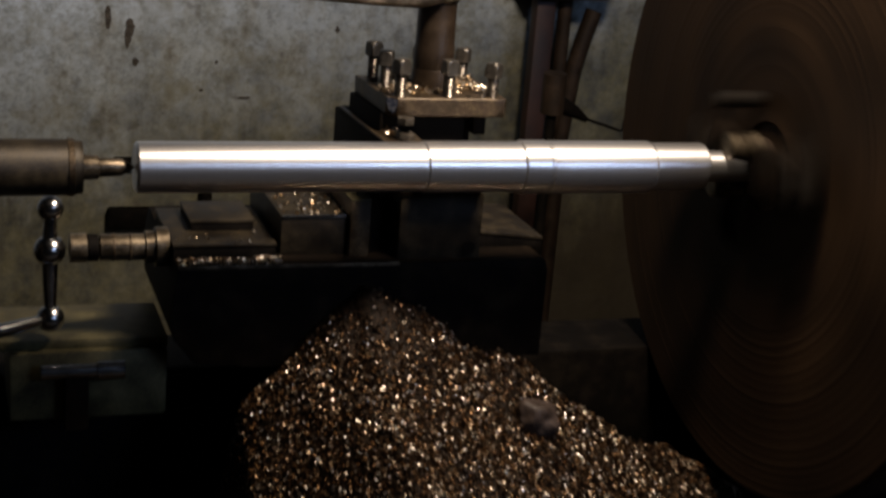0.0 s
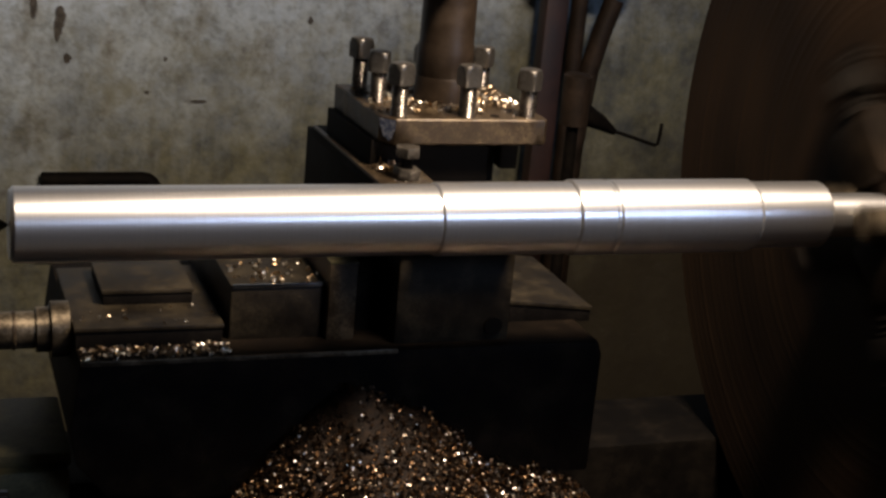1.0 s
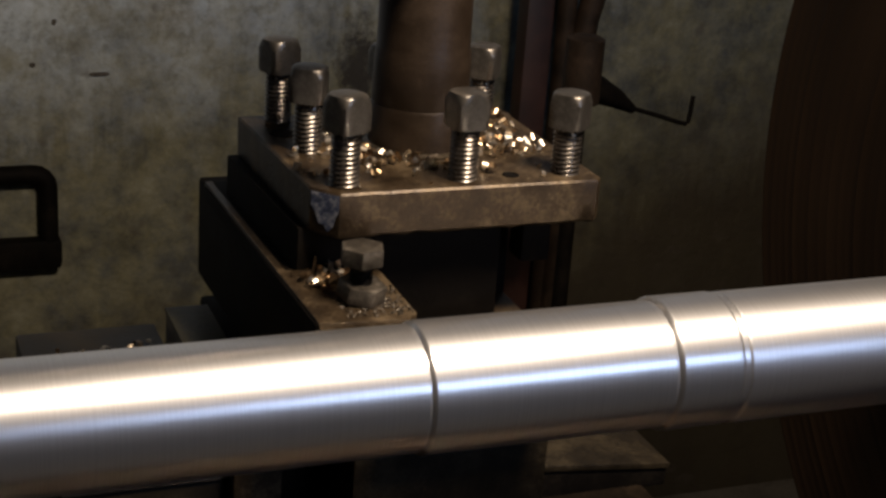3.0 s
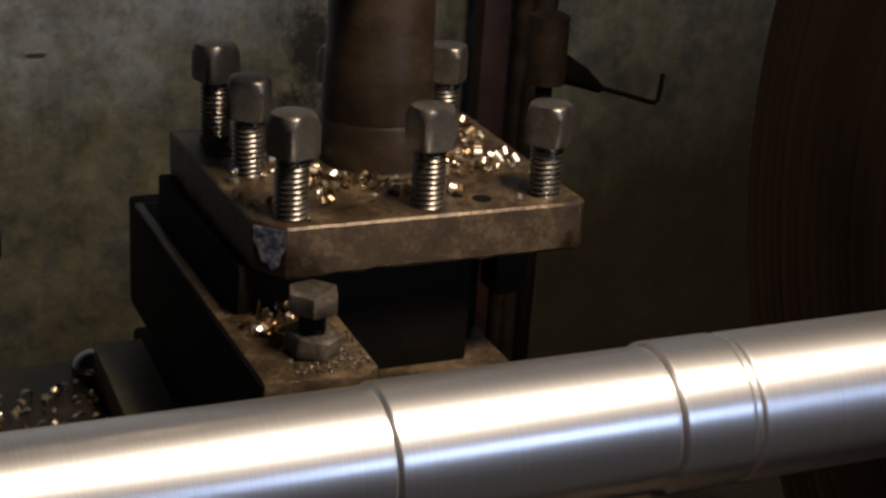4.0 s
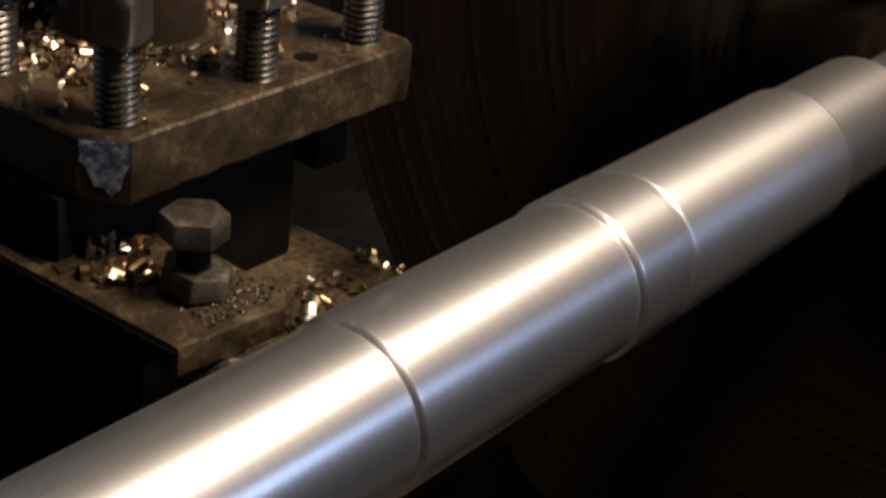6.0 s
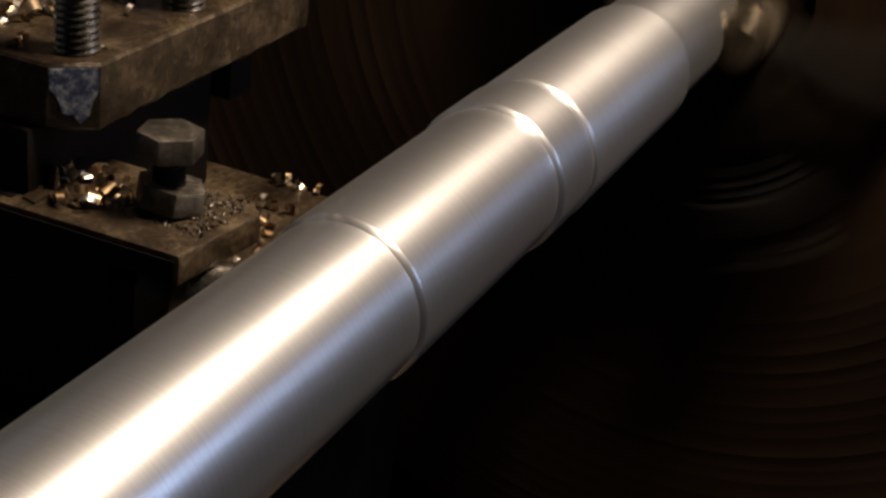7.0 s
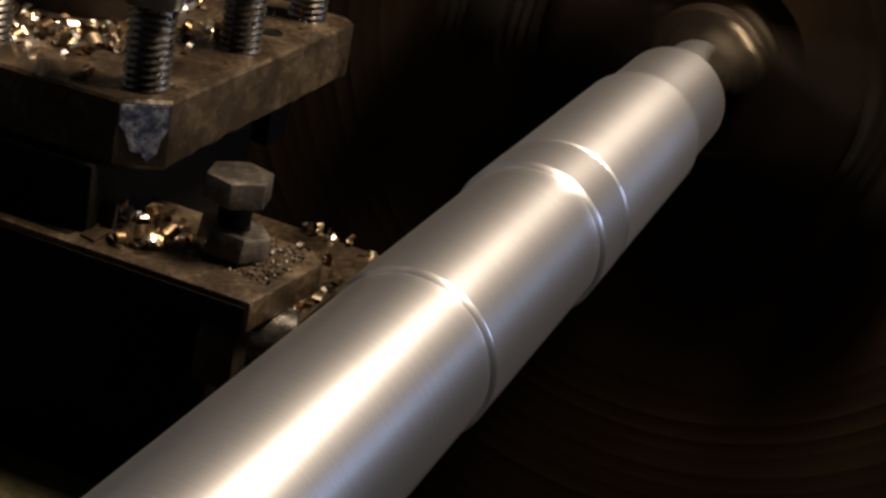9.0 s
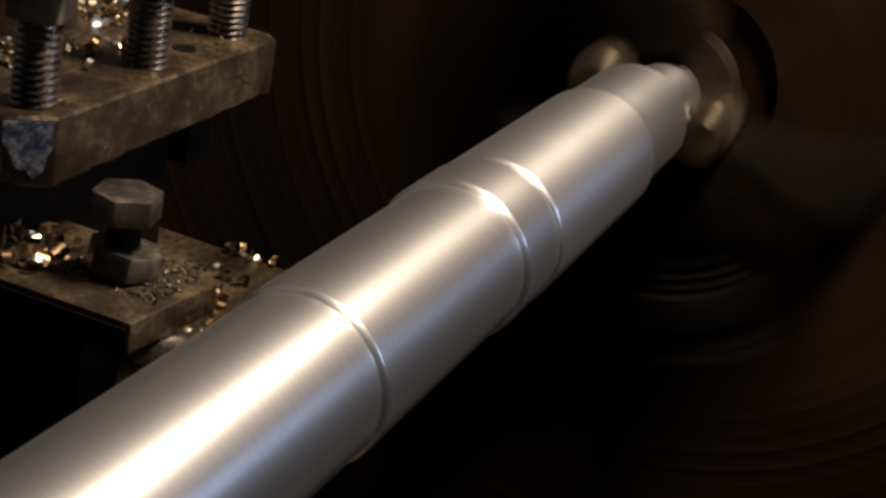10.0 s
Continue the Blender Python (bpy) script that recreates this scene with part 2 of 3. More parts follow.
    for cx, cz, rx, rz in ((0.46, 0.752, 0.028, 0.06), (0.465, 1.055, 0.024, 0.055), (0.43, 0.66, 0.03, 0.03)):
        off = n.new("ShaderNodeVectorMath")
        off.operation = "SUBTRACT"
        off.inputs[1].default_value = (cx, 0, cz)
        l.new(v, off.inputs[0])
        unit = n.new("ShaderNodeVectorMath")
        unit.operation = "MULTIPLY"
        unit.inputs[1].default_value = (1 / rx, 0, 1 / rz)
        l.new(off.outputs[0], unit.inputs[0])
        far = n.new("ShaderNodeVectorMath")
        far.operation = "LENGTH"
        l.new(unit.outputs[0], far.inputs[0])
        torn = n.new("ShaderNodeMath")
        torn.operation = "MULTIPLY_ADD"
        torn.inputs[1].default_value = 4.0
        l.new(ragged_soot.outputs[0], torn.inputs[0])
        l.new(far.outputs["Value"], torn.inputs[2])
        dense = n.new("ShaderNodeMapRange")
        dense.inputs["From Min"].default_value, dense.inputs["From Max"].default_value = 2.5, 3.5
        dense.inputs["To Min"].default_value, dense.inputs["To Max"].default_value = 0.93, 0.0
        l.new(torn.outputs[0], dense.inputs[0])
        soot = n.new("ShaderNodeMix")
        soot.data_type = "RGBA"
        l.new(dense.outputs[0], soot.inputs["Factor"])
        l.new(last, soot.inputs["A"])
        soot.inputs["B"].default_value = (0.012, 0.0095, 0.007, 1)
        last = soot.outputs["Result"]
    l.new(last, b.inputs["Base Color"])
    b.inputs["Roughness"].default_value = 0.7
    bp = n.new("ShaderNodeBump")
    bp.inputs["Strength"].default_value, bp.inputs["Distance"].default_value = 0.4, 0.006
    l.new(grit.outputs[0], bp.inputs["Height"])
    l.new(bp.outputs[0], b.inputs["Normal"])
    return m


PLASTER = plaster()

# Mesh helpers


def mesh_of(name, bm, material, smooth=False):
    bmesh.ops.recalc_face_normals(bm, faces=bm.faces)
    me = bpy.data.meshes.new(name)
    bm.to_mesh(me)
    bm.free()
    me.materials.append(material)
    if smooth:
        for p in me.polygons:
            p.use_smooth = True
        me.set_sharp_from_angle(angle=radians(35))
    return me


def part(name, bm, material, parent=None, label="", smooth=True):
    ob = new(name, mesh_of(name, bm, material, smooth))
    if parent:
        ob.parent = parent
    return tagged(ob, label)


def thing(name, at, label, category, group="", kind=""):
    ob = new(name)
    ob.location = at
    ob.empty_display_size = 0.02
    return tagged(ob, label, category, group, kind)


def box(x0, x1, y0, y1, z0, z1, bevel=0.0015, bm=None, jitter=0.0, cuts=0):
    bm = bm or bmesh.new()
    made = bmesh.ops.create_cube(bm, size=1)["verts"]
    for v in made:
        v.co = Vector((x0 + (v.co.x + 0.5) * (x1 - x0), y0 + (v.co.y + 0.5) * (y1 - y0), z0 + (v.co.z + 0.5) * (z1 - z0)))
    edges = list({e for v in made for e in v.link_edges})
    if cuts:
        bmesh.ops.subdivide_edges(bm, edges=edges, cuts=cuts, use_grid_fill=True)
    if jitter:
        for v in bm.verts:
            v.co += noise.noise_vector(v.co * 60) * jitter
    if bevel:
        es = [e for e in bm.edges if len(e.link_faces) == 2 and e.calc_face_angle() > 0.6 and (cuts or e in edges)]
        bmesh.ops.bevel(bm, geom=es, offset=bevel, segments=2, profile=0.6, affect="EDGES")
    return bm


def lathe(profile, axis="x", steps=64, bm=None, at=(0, 0, 0)):
    """A turned body from (distance along, radius) pairs, round the axis through at."""
    bm = bm or bmesh.new()
    rings = []
    for d, r in profile:
        ring = []
        for k in range(steps):
            a = 2 * math.pi * k / steps
            c, s = r * math.cos(a), r * math.sin(a)
            p = {"x": (d, c, s), "y": (c, d, s), "z": (c, s, d)}[axis]
            ring.append(bm.verts.new(Vector(p) + Vector(at)))
        rings.append(ring)
    for a, b in zip(rings, rings[1:]):
        for k in range(steps):
            bm.faces.new((a[k], a[(k + 1) % steps], b[(k + 1) % steps], b[k]))
    bm.faces.new(rings[0])
    bm.faces.new(rings[-1])
    return bm


def prism(points, depth, place, bm=None, bevel=0.0015):
    """Extrudes a flat outline: place(u, v, w) gives the point."""
    bm = bm or bmesh.new()
    lo = [bm.verts.new(place(u, v, 0)) for u, v in points]
    hi = [bm.verts.new(place(u, v, depth)) for u, v in points]
    fs = [bm.faces.new(lo), bm.faces.new(hi[::-1])]
    k = len(points)
    fs += [bm.faces.new((lo[i], lo[(i + 1) % k], hi[(i + 1) % k], hi[i])) for i in range(k)]
    if bevel:
        bmesh.ops.recalc_face_normals(bm, faces=fs)
        es = list({e for f in fs for e in f.edges if e.calc_face_angle() > 0.5})
        bmesh.ops.bevel(bm, geom=es, offset=bevel, segments=2, profile=0.6, affect="EDGES")
    return bm


def tube(points, radius, steps=14, bm=None, radii=None):
    """A round bar along a line of points."""
    bm = bm or bmesh.new()
    pts = [Vector(p) for p in points]
    rings = []
    side = None
    for i, p in enumerate(pts):
        d = (pts[min(i + 1, len(pts) - 1)] - pts[max(i - 1, 0)]).normalized()
        if side is None:
            side = d.orthogonal().normalized()
        side = (side - d * side.dot(d)).normalized()
        up = d.cross(side)
        r = radii[i] if radii else radius
        rings.append([bm.verts.new(p + (side * math.cos(a) + up * math.sin(a)) * r) for a in (2 * math.pi * k / steps for k in range(steps))])
    for a, b in zip(rings, rings[1:]):
        for k in range(steps):
            bm.faces.new((a[k], a[(k + 1) % steps], b[(k + 1) % steps], b[k]))
    bm.faces.new(rings[0])
    bm.faces.new(rings[-1])
    return bm


def thread(radius, length, pitch, steps=20, depth=0.0009):
    """A threaded rod standing on z = 0, its thread a true helix."""
    bm = bmesh.new()
    rows = int(length / pitch * 4) + 1
    rings = []
    for j in range(rows):
        ring = []
        for k in range(steps):
            z = j * pitch / 4 + 0.0
            ph = (z / pitch - k / steps) % 1
            r = radius - depth * abs(2 * ph - 1) ** 1.0
            a = 2 * math.pi * k / steps
            ring.append(bm.verts.new((r * math.cos(a), r * math.sin(a), min(z, length))))
        rings.append(ring)
    for a, b in zip(rings, rings[1:]):
        for k in range(steps):
            bm.faces.new((a[k], a[(k + 1) % steps], b[(k + 1) % steps], b[k]))
    bm.faces.new(rings[0])
    bm.faces.new(rings[-1])
    return bm


rng = random.Random(7)


def curl(verts, faces, at, size):
    """One curled chip: a short strip wound into an arc."""
    turn = Euler((rng.uniform(0, 6.3), rng.uniform(0, 6.3), rng.uniform(0, 6.3))).to_matrix()
    n = 5
    rad = size * rng.uniform(0.3, 0.6)
    arc = rng.uniform(1.8, 4.6)
    wide = size * rng.uniform(0.35, 0.75)
    rise = size * rng.uniform(0.0, 0.35)
    k0 = len(verts)
    for i in range(n + 1):
        a = arc * (i / n - 0.5)
        for s in (-0.5, 0.5):
            p = Vector((rad * math.cos(a), rad * math.sin(a), s * wide + rise * i / n))
            verts.append(Vector(at) + turn @ p)
    for i in range(n):
        a = k0 + 2 * i
        faces.append((a, a + 1, a + 3, a + 2))


def chips(name, places, sizes, label, category="metal chips", material=None):
    verts, faces = [], []
    for p, s in zip(places, sizes):
        curl(verts, faces, p, s)
    me = bpy.data.meshes.new(name)
    me.from_pydata([tuple(v) for v in verts], [], faces)
    me.materials.append(material or CHIP)
    for p in me.polygons:
        p.use_smooth = True
    return tagged(new(name, me), label, category, kind="stuff")

# Structure: the shop round the lathe


def slab(name, x0, x1, y0, y1, z0, z1, material, label):
    return tagged(part(name, box(x0, x1, y0, y1, z0, z1, 0), material, smooth=False), label, "", kind="structure")


slab("floor", -3.2, 3.2, -3.4, 1.64, -0.1, 0.0, CONCRETE, "oil-soaked grey concrete workshop floor")
slab("ceiling", -3.2, 3.2, -3.4, 1.64, 3.0, 3.1, BARE, "plain plaster workshop ceiling")
slab("wall_north", -3.2, 3.2, 1.44, 1.64, 0.0, 3.0, PLASTER, "stained grey-blue plaster wall with oil splashes and painted shade")
slab("wall_east", 3.2, 3.4, -3.4, 1.64, 0.0, 3.0, BARE, "plain grey plaster wall")
slab("wall_west", -3.4, -3.2, -3.4, 1.64, 0.0, 3.0, BARE, "plain grey plaster wall")
south = tagged(new("wall_south"), "plain plaster wall with a window opening", "", kind="structure")
for x0, x1, z0, z1 in ((-3.2, 1.0, 0, 3), (2.2, 3.2, 0, 3), (1.0, 2.2, 0, 1.95), (1.0, 2.2, 2.75, 3)):
    part("wall_piece", box(x0, x1, -3.4, -3.2, z0, z1, 0), BARE, south, smooth=False)


def stain(x, z, w, h, drip=0.0):
    """A splash of oil dried on the wall: a ragged skin with runs."""
    bm = bmesh.new()
    k = 22
    pts = []
    for i in range(k):
        a = 2 * math.pi * i / k
        r = 1 + 0.45 * noise.noise((math.cos(a) * 1.7 + x * 9, math.sin(a) * 1.7 + z * 9, 0.2))
        dz = math.sin(a) * h * r
        pts.append((x + math.cos(a) * w * r, z + dz - (drip if math.sin(a) < -0.75 else 0)))
    prism(pts, 0.0015, lambda u, v, q: Vector((u, 1.4395 - q * (1 + 0.6 * abs(math.sin(57 * x + 31 * z))), v)), bm, bevel=0)
    return part("oil_stain", bm, STAIN, wall_north, smooth=False)


wall_north = bpy.data.objects["wall_north"]
for spot in ((-0.158, 0.912, 0.006, 0.016, 0.01), (-0.117, 0.893, 0.008, 0.012, 0.012), (-0.121, 0.87, 0.006, 0.018, 0.0), (-0.106, 0.823, 0.006, 0.008, 0.0), (0.048, 0.825, 0.003, 0.004, 0.0),
             (0.284, 0.894, 0.004, 0.007, 0.0), (0.105, 0.756, 0.012, 0.0025, 0.0), (0.02, 0.77, 0.004, 0.003, 0.0),
             (0.44, 1.045, 0.004, 0.009, 0.0)):
    stain(*spot)


# Things


def held(profile, near=0.0005):
    """Adds a ring close to both ends of each long run, so that its shading stays straight."""
    out = [profile[0]]
    for (d0, r0), (d1, r1) in zip(profile, profile[1:]):
        if d1 - d0 > 0.008:
            k = near / (d1 - d0)
            out += [(d0 + near, r0 + (r1 - r0) * k), (d1 - near, r1 + (r0 - r1) * k)]
        out.append((d1, r1))
    return out


def workpiece():
    t = thing("steel_shaft", (0, 0, 1), "bright turned steel shaft with stepped diameters held between centres", "metal shaft")
    p = [(-0.288, 0.006), (-0.288, 0.0225), (-0.2855, 0.0252), (0.001, 0.0252), (0.0014, 0.0249), (0.0018, 0.0249), (0.0032, 0.0263), (0.0036, 0.0264), (0.1056, 0.0264), (0.106, 0.0262), (0.1064, 0.0262), (0.108, 0.0278), (0.1085, 0.0279), (0.1348, 0.0279), (0.1358, 0.0277), (0.1366, 0.0269), (0.139, 0.0269)]
    part("turned_body", lathe(held(p), steps=128), SHAFT, t)
    p = [(0.1386, 0.02), (0.1388, 0.0269), (0.1397, 0.0277), (0.1402, 0.0278), (0.2544, 0.0278), (0.2554, 0.0272), (0.2556, 0.02)]
    part("rear_section", lathe(held(p), steps=128, at=(0, 0.0005, 0.0002)), DULL, t)
    part("end_section", lathe(held([(0.255, 0.018), (0.2552, 0.0238), (0.2575, 0.0238), (0.2582, 0.0256), (0.3185, 0.0256), (0.3207, 0.024), (0.3207, 0.005)]), steps=128), SHAFT, t)
    part("stub", lathe(held([(0.3205, 0.0172), (0.396, 0.0172), (0.398, 0.0158), (0.398, 0.002)]), steps=48, at=(0, 0, 0.001)), SHAFT, t, "smaller bright stub end")
    part("neck", lathe([(0.3205, 0.0125), (0.404, 0.0125)], steps=40), BLACK, t)
    return t


def tailstock():
    t = thing("tailstock", (0, 0, 1), "grimy lathe tailstock with a pointed centre", "lathe tailstock")
    part("quill", lathe([(-1.0, 0.027), (-0.345, 0.027), (-0.3425, 0.0255), (-0.3375, 0.0255), (-0.3375, 0.01)], steps=64), OILY, t)
    part("quill_collar", lathe([(-0.352, 0.0262), (-0.351, 0.0278), (-0.3455, 0.0278), (-0.345, 0.0262)], steps=64), PLATE, t)
    part("centre", lathe([(-0.338, 0.0125), (-0.3225, 0.0115), (-0.3215, 0.0095), (-0.301, 0.0085), (-0.2885, 0.001)], steps=40), GRIMY, t, "pointed steel centre")
    part("body", box(-1.35, -0.62, -0.13, 0.13, -0.42, 0.1, 0.02), CAST, t)
    return t


def faceplate():
    t = thing("faceplate", (0, 0, 1), "large brown iron lathe faceplate with concentric grooves, spinning", "lathe faceplate")
    p = [(0.47, 0.05), (0.47, 0.09), (0.448, 0.1), (0.446, 0.366), (0.443, 0.372), (0.405, 0.372), (0.4, 0.367)]
    r = 0.366
    while r > 0.062:
        # turned rings: crisp narrow ridges outside, faint ones towards the hub
        tall = rng.choice((0.00005, 0.00008, 0.00013)) if r > 0.176 else 0.00003
        p += [(0.4, r), (0.4 - tall, r - 0.0006), (0.4 - tall, r - 0.0011), (0.4, r - 0.0017)]
        r -= rng.choice((0.0085, 0.0095, 0.0105, 0.012)) if r > 0.176 else rng.choice((0.02, 0.027))
    p += [(0.4, 0.05), (0.404, 0.046), (0.404, 0.012)]
    part("disc", lathe(p, steps=160), FACE, t)
    pin = lathe([(0.34, 0.008), (0.342, 0.0095), (0.4, 0.0095)], steps=24, at=(0, -0.072, 0.02))
    part("driving_pin", pin, BLACK, t)
    return t


def dog():
    t = thing("lathe_dog", (0, 0, 1), "dark forged two-bolt lathe dog clamped on the shaft end, spinning", "lathe dog")
    out = [(0.033 * math.cos(radians(d)), 0.033 * math.sin(radians(d))) for d in range(0, 360, 12)]
    part("ring", prism(out, 0.02, lambda u, v, w: Vector((0.378 + w, u, v)), bevel=0.003), RUST, t)
    for side in (1, -1):
        half = Matrix.Rotation(0 if side > 0 else math.pi, 3, "X")
        arm = [(0.366, 0.022), (0.366, 0.07), (0.372, 0.084), (0.394, 0.084), (0.397, 0.074), (0.397, 0.022)]
        bm = prism(arm, 0.058, lambda u, v, w: Vector((u, w - 0.029, v)), bevel=0.006)
        bmesh.ops.rotate(bm, verts=bm.verts, cent=(0, 0, 0), matrix=half)
        lobe = part("clamp_arm", bm, CAST, t)
        boss = [(0.342, 0.003), (0.342, 0.011), (0.344, 0.013), (0.355, 0.013), (0.356, 0.012), (0.3575, 0.012), (0.3585, 0.0133), (0.382, 0.0133)]
        bm = lathe(boss, steps=32, at=(0, 0, 0.028))
        bmesh.ops.rotate(bm, verts=bm.verts, cent=(0, 0, 0), matrix=Matrix.Rotation(radians(-58), 3, "X") @ half)
        part("bolt_boss", bm, GRIMY, lobe, "bright worn bolt end")
        stud = [(0.082, 0.015)]
        for k in range(9):
            stud += [(0.086 + 0.0055 * k, 0.0155), (0.0885 + 0.0055 * k, 0.0135)]
        bm = lathe(stud + [(0.137, 0.0155), (0.138, 0.004)], "z", 28, at=(0.381, 0, 0))
        bmesh.ops.rotate(bm, verts=bm.verts, cent=(0, 0, 0), matrix=half)
        part("stud", bm, BLACK, lobe, "black threaded clamp stud")
        nut = [(0.024 * math.cos(radians(60 * k + 10)), 0.024 * math.sin(radians(60 * k + 10))) for k in range(6)]
        bm = prism(nut, 0.018, lambda u, v, w: Vector((0.381 + u, v, 0.1 + w)), bevel=0.002)
        bmesh.ops.rotate(bm, verts=bm.verts, cent=(0, 0, 0), matrix=half)
        part("stud_nut", bm, BLACK, lobe)
    part("tail", tube([(0.385, 0.03, 0.03), (0.384, 0.06, 0.05), (0.388, 0.085, 0.06), (0.403, 0.09, 0.062)], 0.01, 16), BLACK, t)
    return t


def headstock():
    t = thing("headstock", (0, 0, 1), "dark cast iron lathe headstock behind the faceplate", "lathe headstock")
    part("spindle_nose", lathe([(0.468, 0.075), (0.56, 0.075)], steps=48), CAST, t)
    # Unseen housing, its top sloped to set the shadow edge on the wall.
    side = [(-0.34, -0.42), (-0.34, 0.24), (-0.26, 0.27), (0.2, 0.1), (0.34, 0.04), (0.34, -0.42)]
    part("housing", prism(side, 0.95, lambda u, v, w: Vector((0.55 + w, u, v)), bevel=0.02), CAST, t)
    return t


def bed():
    t = thing("lathe_bed", (0, 0, 0), "dark oily cast iron lathe bed", "lathe bed")
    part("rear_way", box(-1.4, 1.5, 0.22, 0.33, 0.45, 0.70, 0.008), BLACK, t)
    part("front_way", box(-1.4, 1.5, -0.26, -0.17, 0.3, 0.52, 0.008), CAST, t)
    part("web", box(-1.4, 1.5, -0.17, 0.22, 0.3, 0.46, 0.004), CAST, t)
    for x in (-1.2, 1.1):
        part("pedestal", box(x - 0.15, x + 0.2, -0.24, 0.31, 0.0, 0.3, 0.01), CAST, t)
    return t


def saddle():
    t = thing("cross_slide", (0, 0, 0), "dark cast iron cross slide strewn with chips", "lathe carriage")
    face = [(-0.242, 0.83), (-0.236, 0.88), (0.172, 0.88), (0.176, 0.868), (0.176, 0.765), (-0.15, 0.765), (-0.215, 0.772), (-0.238, 0.8)]
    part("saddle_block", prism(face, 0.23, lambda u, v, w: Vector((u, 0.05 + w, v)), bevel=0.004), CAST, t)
    # Near-black bodies under lighter caps: dark fronts and lit tops put into colour.
    part("guide_rail", box(-0.236, -0.128, 0.079, 0.215, 0.878, 0.893, 0.001), BLACK, t, "black rail side, its shade put into colour")
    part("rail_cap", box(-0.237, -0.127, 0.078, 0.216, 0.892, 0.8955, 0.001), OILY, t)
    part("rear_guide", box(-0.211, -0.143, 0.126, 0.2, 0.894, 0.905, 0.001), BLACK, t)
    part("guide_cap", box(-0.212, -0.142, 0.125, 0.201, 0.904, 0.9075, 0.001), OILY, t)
    # Thin bright strips draw the bevel highlights along the front edges.
    part("edge_highlight", box(-0.235, 0.002, 0.0485, 0.0515, 0.8775, 0.8808, 0.0008, jitter=0.0003, cuts=6), GRIMY, t, "bright strip for the front edge highlight")
    part("edge_highlight", box(-0.121, -0.05, 0.0828, 0.0855, 0.9215, 0.9243, 0.0007), BRIGHT, t, "bright strip for the edge highlight")
    part("left_block", box(-0.122, -0.049, 0.084, 0.255, 0.878, 0.9235, 0.002), OILY, t)
    part("gib_rail", box(-0.0485, -0.0265, 0.075, 0.228, 0.878, 0.9415, 0.0012), PLATE, t)
    # Lighter cap puts the lit look of the rail top into colour.
    part("lit_rail_top", box(-0.0488, -0.0262, 0.0745, 0.2285, 0.9413, 0.9435, 0.0006), GRIMED, t, "olive oily rail top with its lit tone put in")
    part("handle_post", box(-0.058, -0.037, 0.275, 0.322, 0.79, 0.876, 0.003), BLACK, t)
    # Darker set-back block, standing in for the holder's shadow on the fronts.
    part("middle_block", box(-0.026, 0.004, 0.094, 0.25, 0.878, 0.94, 0.003), CAST, t)
    out = [(0.002, 0.878), (0.097, 0.878), (0.097, 0.95), (0.092, 0.958), (0.082, 0.962), (0.002, 0.962)]
    part("compound_block", prism(out, 0.16, lambda u, v, w: Vector((u, 0.062 + w, v)), bevel=0.003), OILY, t)
    # Black disc drawn for the dark hole in the block's front.
    part("hole_disc", lathe([(0.0605, 0.0075), (0.063, 0.0075)], "y", 24, at=(0.083, 0, 0.892)), BLACK, t)
    # Same split for the wedge: shaded slot near black, lit top lighter.
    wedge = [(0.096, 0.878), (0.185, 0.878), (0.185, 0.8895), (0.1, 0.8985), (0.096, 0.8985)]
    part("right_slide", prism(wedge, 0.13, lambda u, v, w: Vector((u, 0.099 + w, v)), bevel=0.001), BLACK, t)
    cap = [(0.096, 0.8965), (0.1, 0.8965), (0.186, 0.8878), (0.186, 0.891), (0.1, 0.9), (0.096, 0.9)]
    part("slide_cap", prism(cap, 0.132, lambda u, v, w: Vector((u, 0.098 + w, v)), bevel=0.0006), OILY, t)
    part("lead_screw", lathe([(-0.34, 0.006), (-0.3385, 0.0155), (-0.322, 0.0155), (-0.321, 0.0105), (-0.309, 0.0105), (-0.308, 0.014), (-0.262, 0.014), (-0.2615, 0.017), (-0.252, 0.017), (-0.251, 0.021), (-0.238, 0.021)], steps=40, at=(0, 0.11, 0.884)), GRIMY, t)
    part("black_ring", lathe([(-0.3212, 0.0106), (-0.3205, 0.0145), (-0.3105, 0.0145), (-0.3098, 0.0106)], steps=40, at=(0, 0.11, 0.884)), BLACK, t, "black graduated ring")
    for x in (-0.296, -0.279):
        part("dial_rim", lathe([(x, 0.0138), (x + 0.0006, 0.0149), (x + 0.0024, 0.0149), (x + 0.003, 0.0138)], steps=40, at=(0, 0.11, 0.884)), PLATE, t)
    crank = part("crank", tube([(-0.358, 0.108, 0.808), (-0.3585, 0.108, 0.845), (-0.359, 0.108, 0.883), (-0.3585, 0.108, 0.928)], 0.006, 14, radii=[0.0055, 0.0075, 0.009, 0.0055]), BRIGHT, t, "polished crank")
    for p, r in (((-0.3585, 0.108, 0.928), 0.0135), ((-0.359, 0.108, 0.883), 0.0165), ((-0.358, 0.108, 0.808), 0.0145)):
        bm = bmesh.new()
        bmesh.ops.create_uvsphere(bm, u_segments=24, v_segments=16, radius=r, matrix=Matrix.Translation(p))
        part("crank_ball", bm, BRIGHT, crank, "polished ball")
    part("crank_handle", tube([(-0.37, 0.1, 0.808), (-0.40, 0.08, 0.808), (-0.45, 0.06, 0.807)], 0.007, 14, radii=[0.006, 0.0075, 0.007]), BRIGHT, crank)
    return t


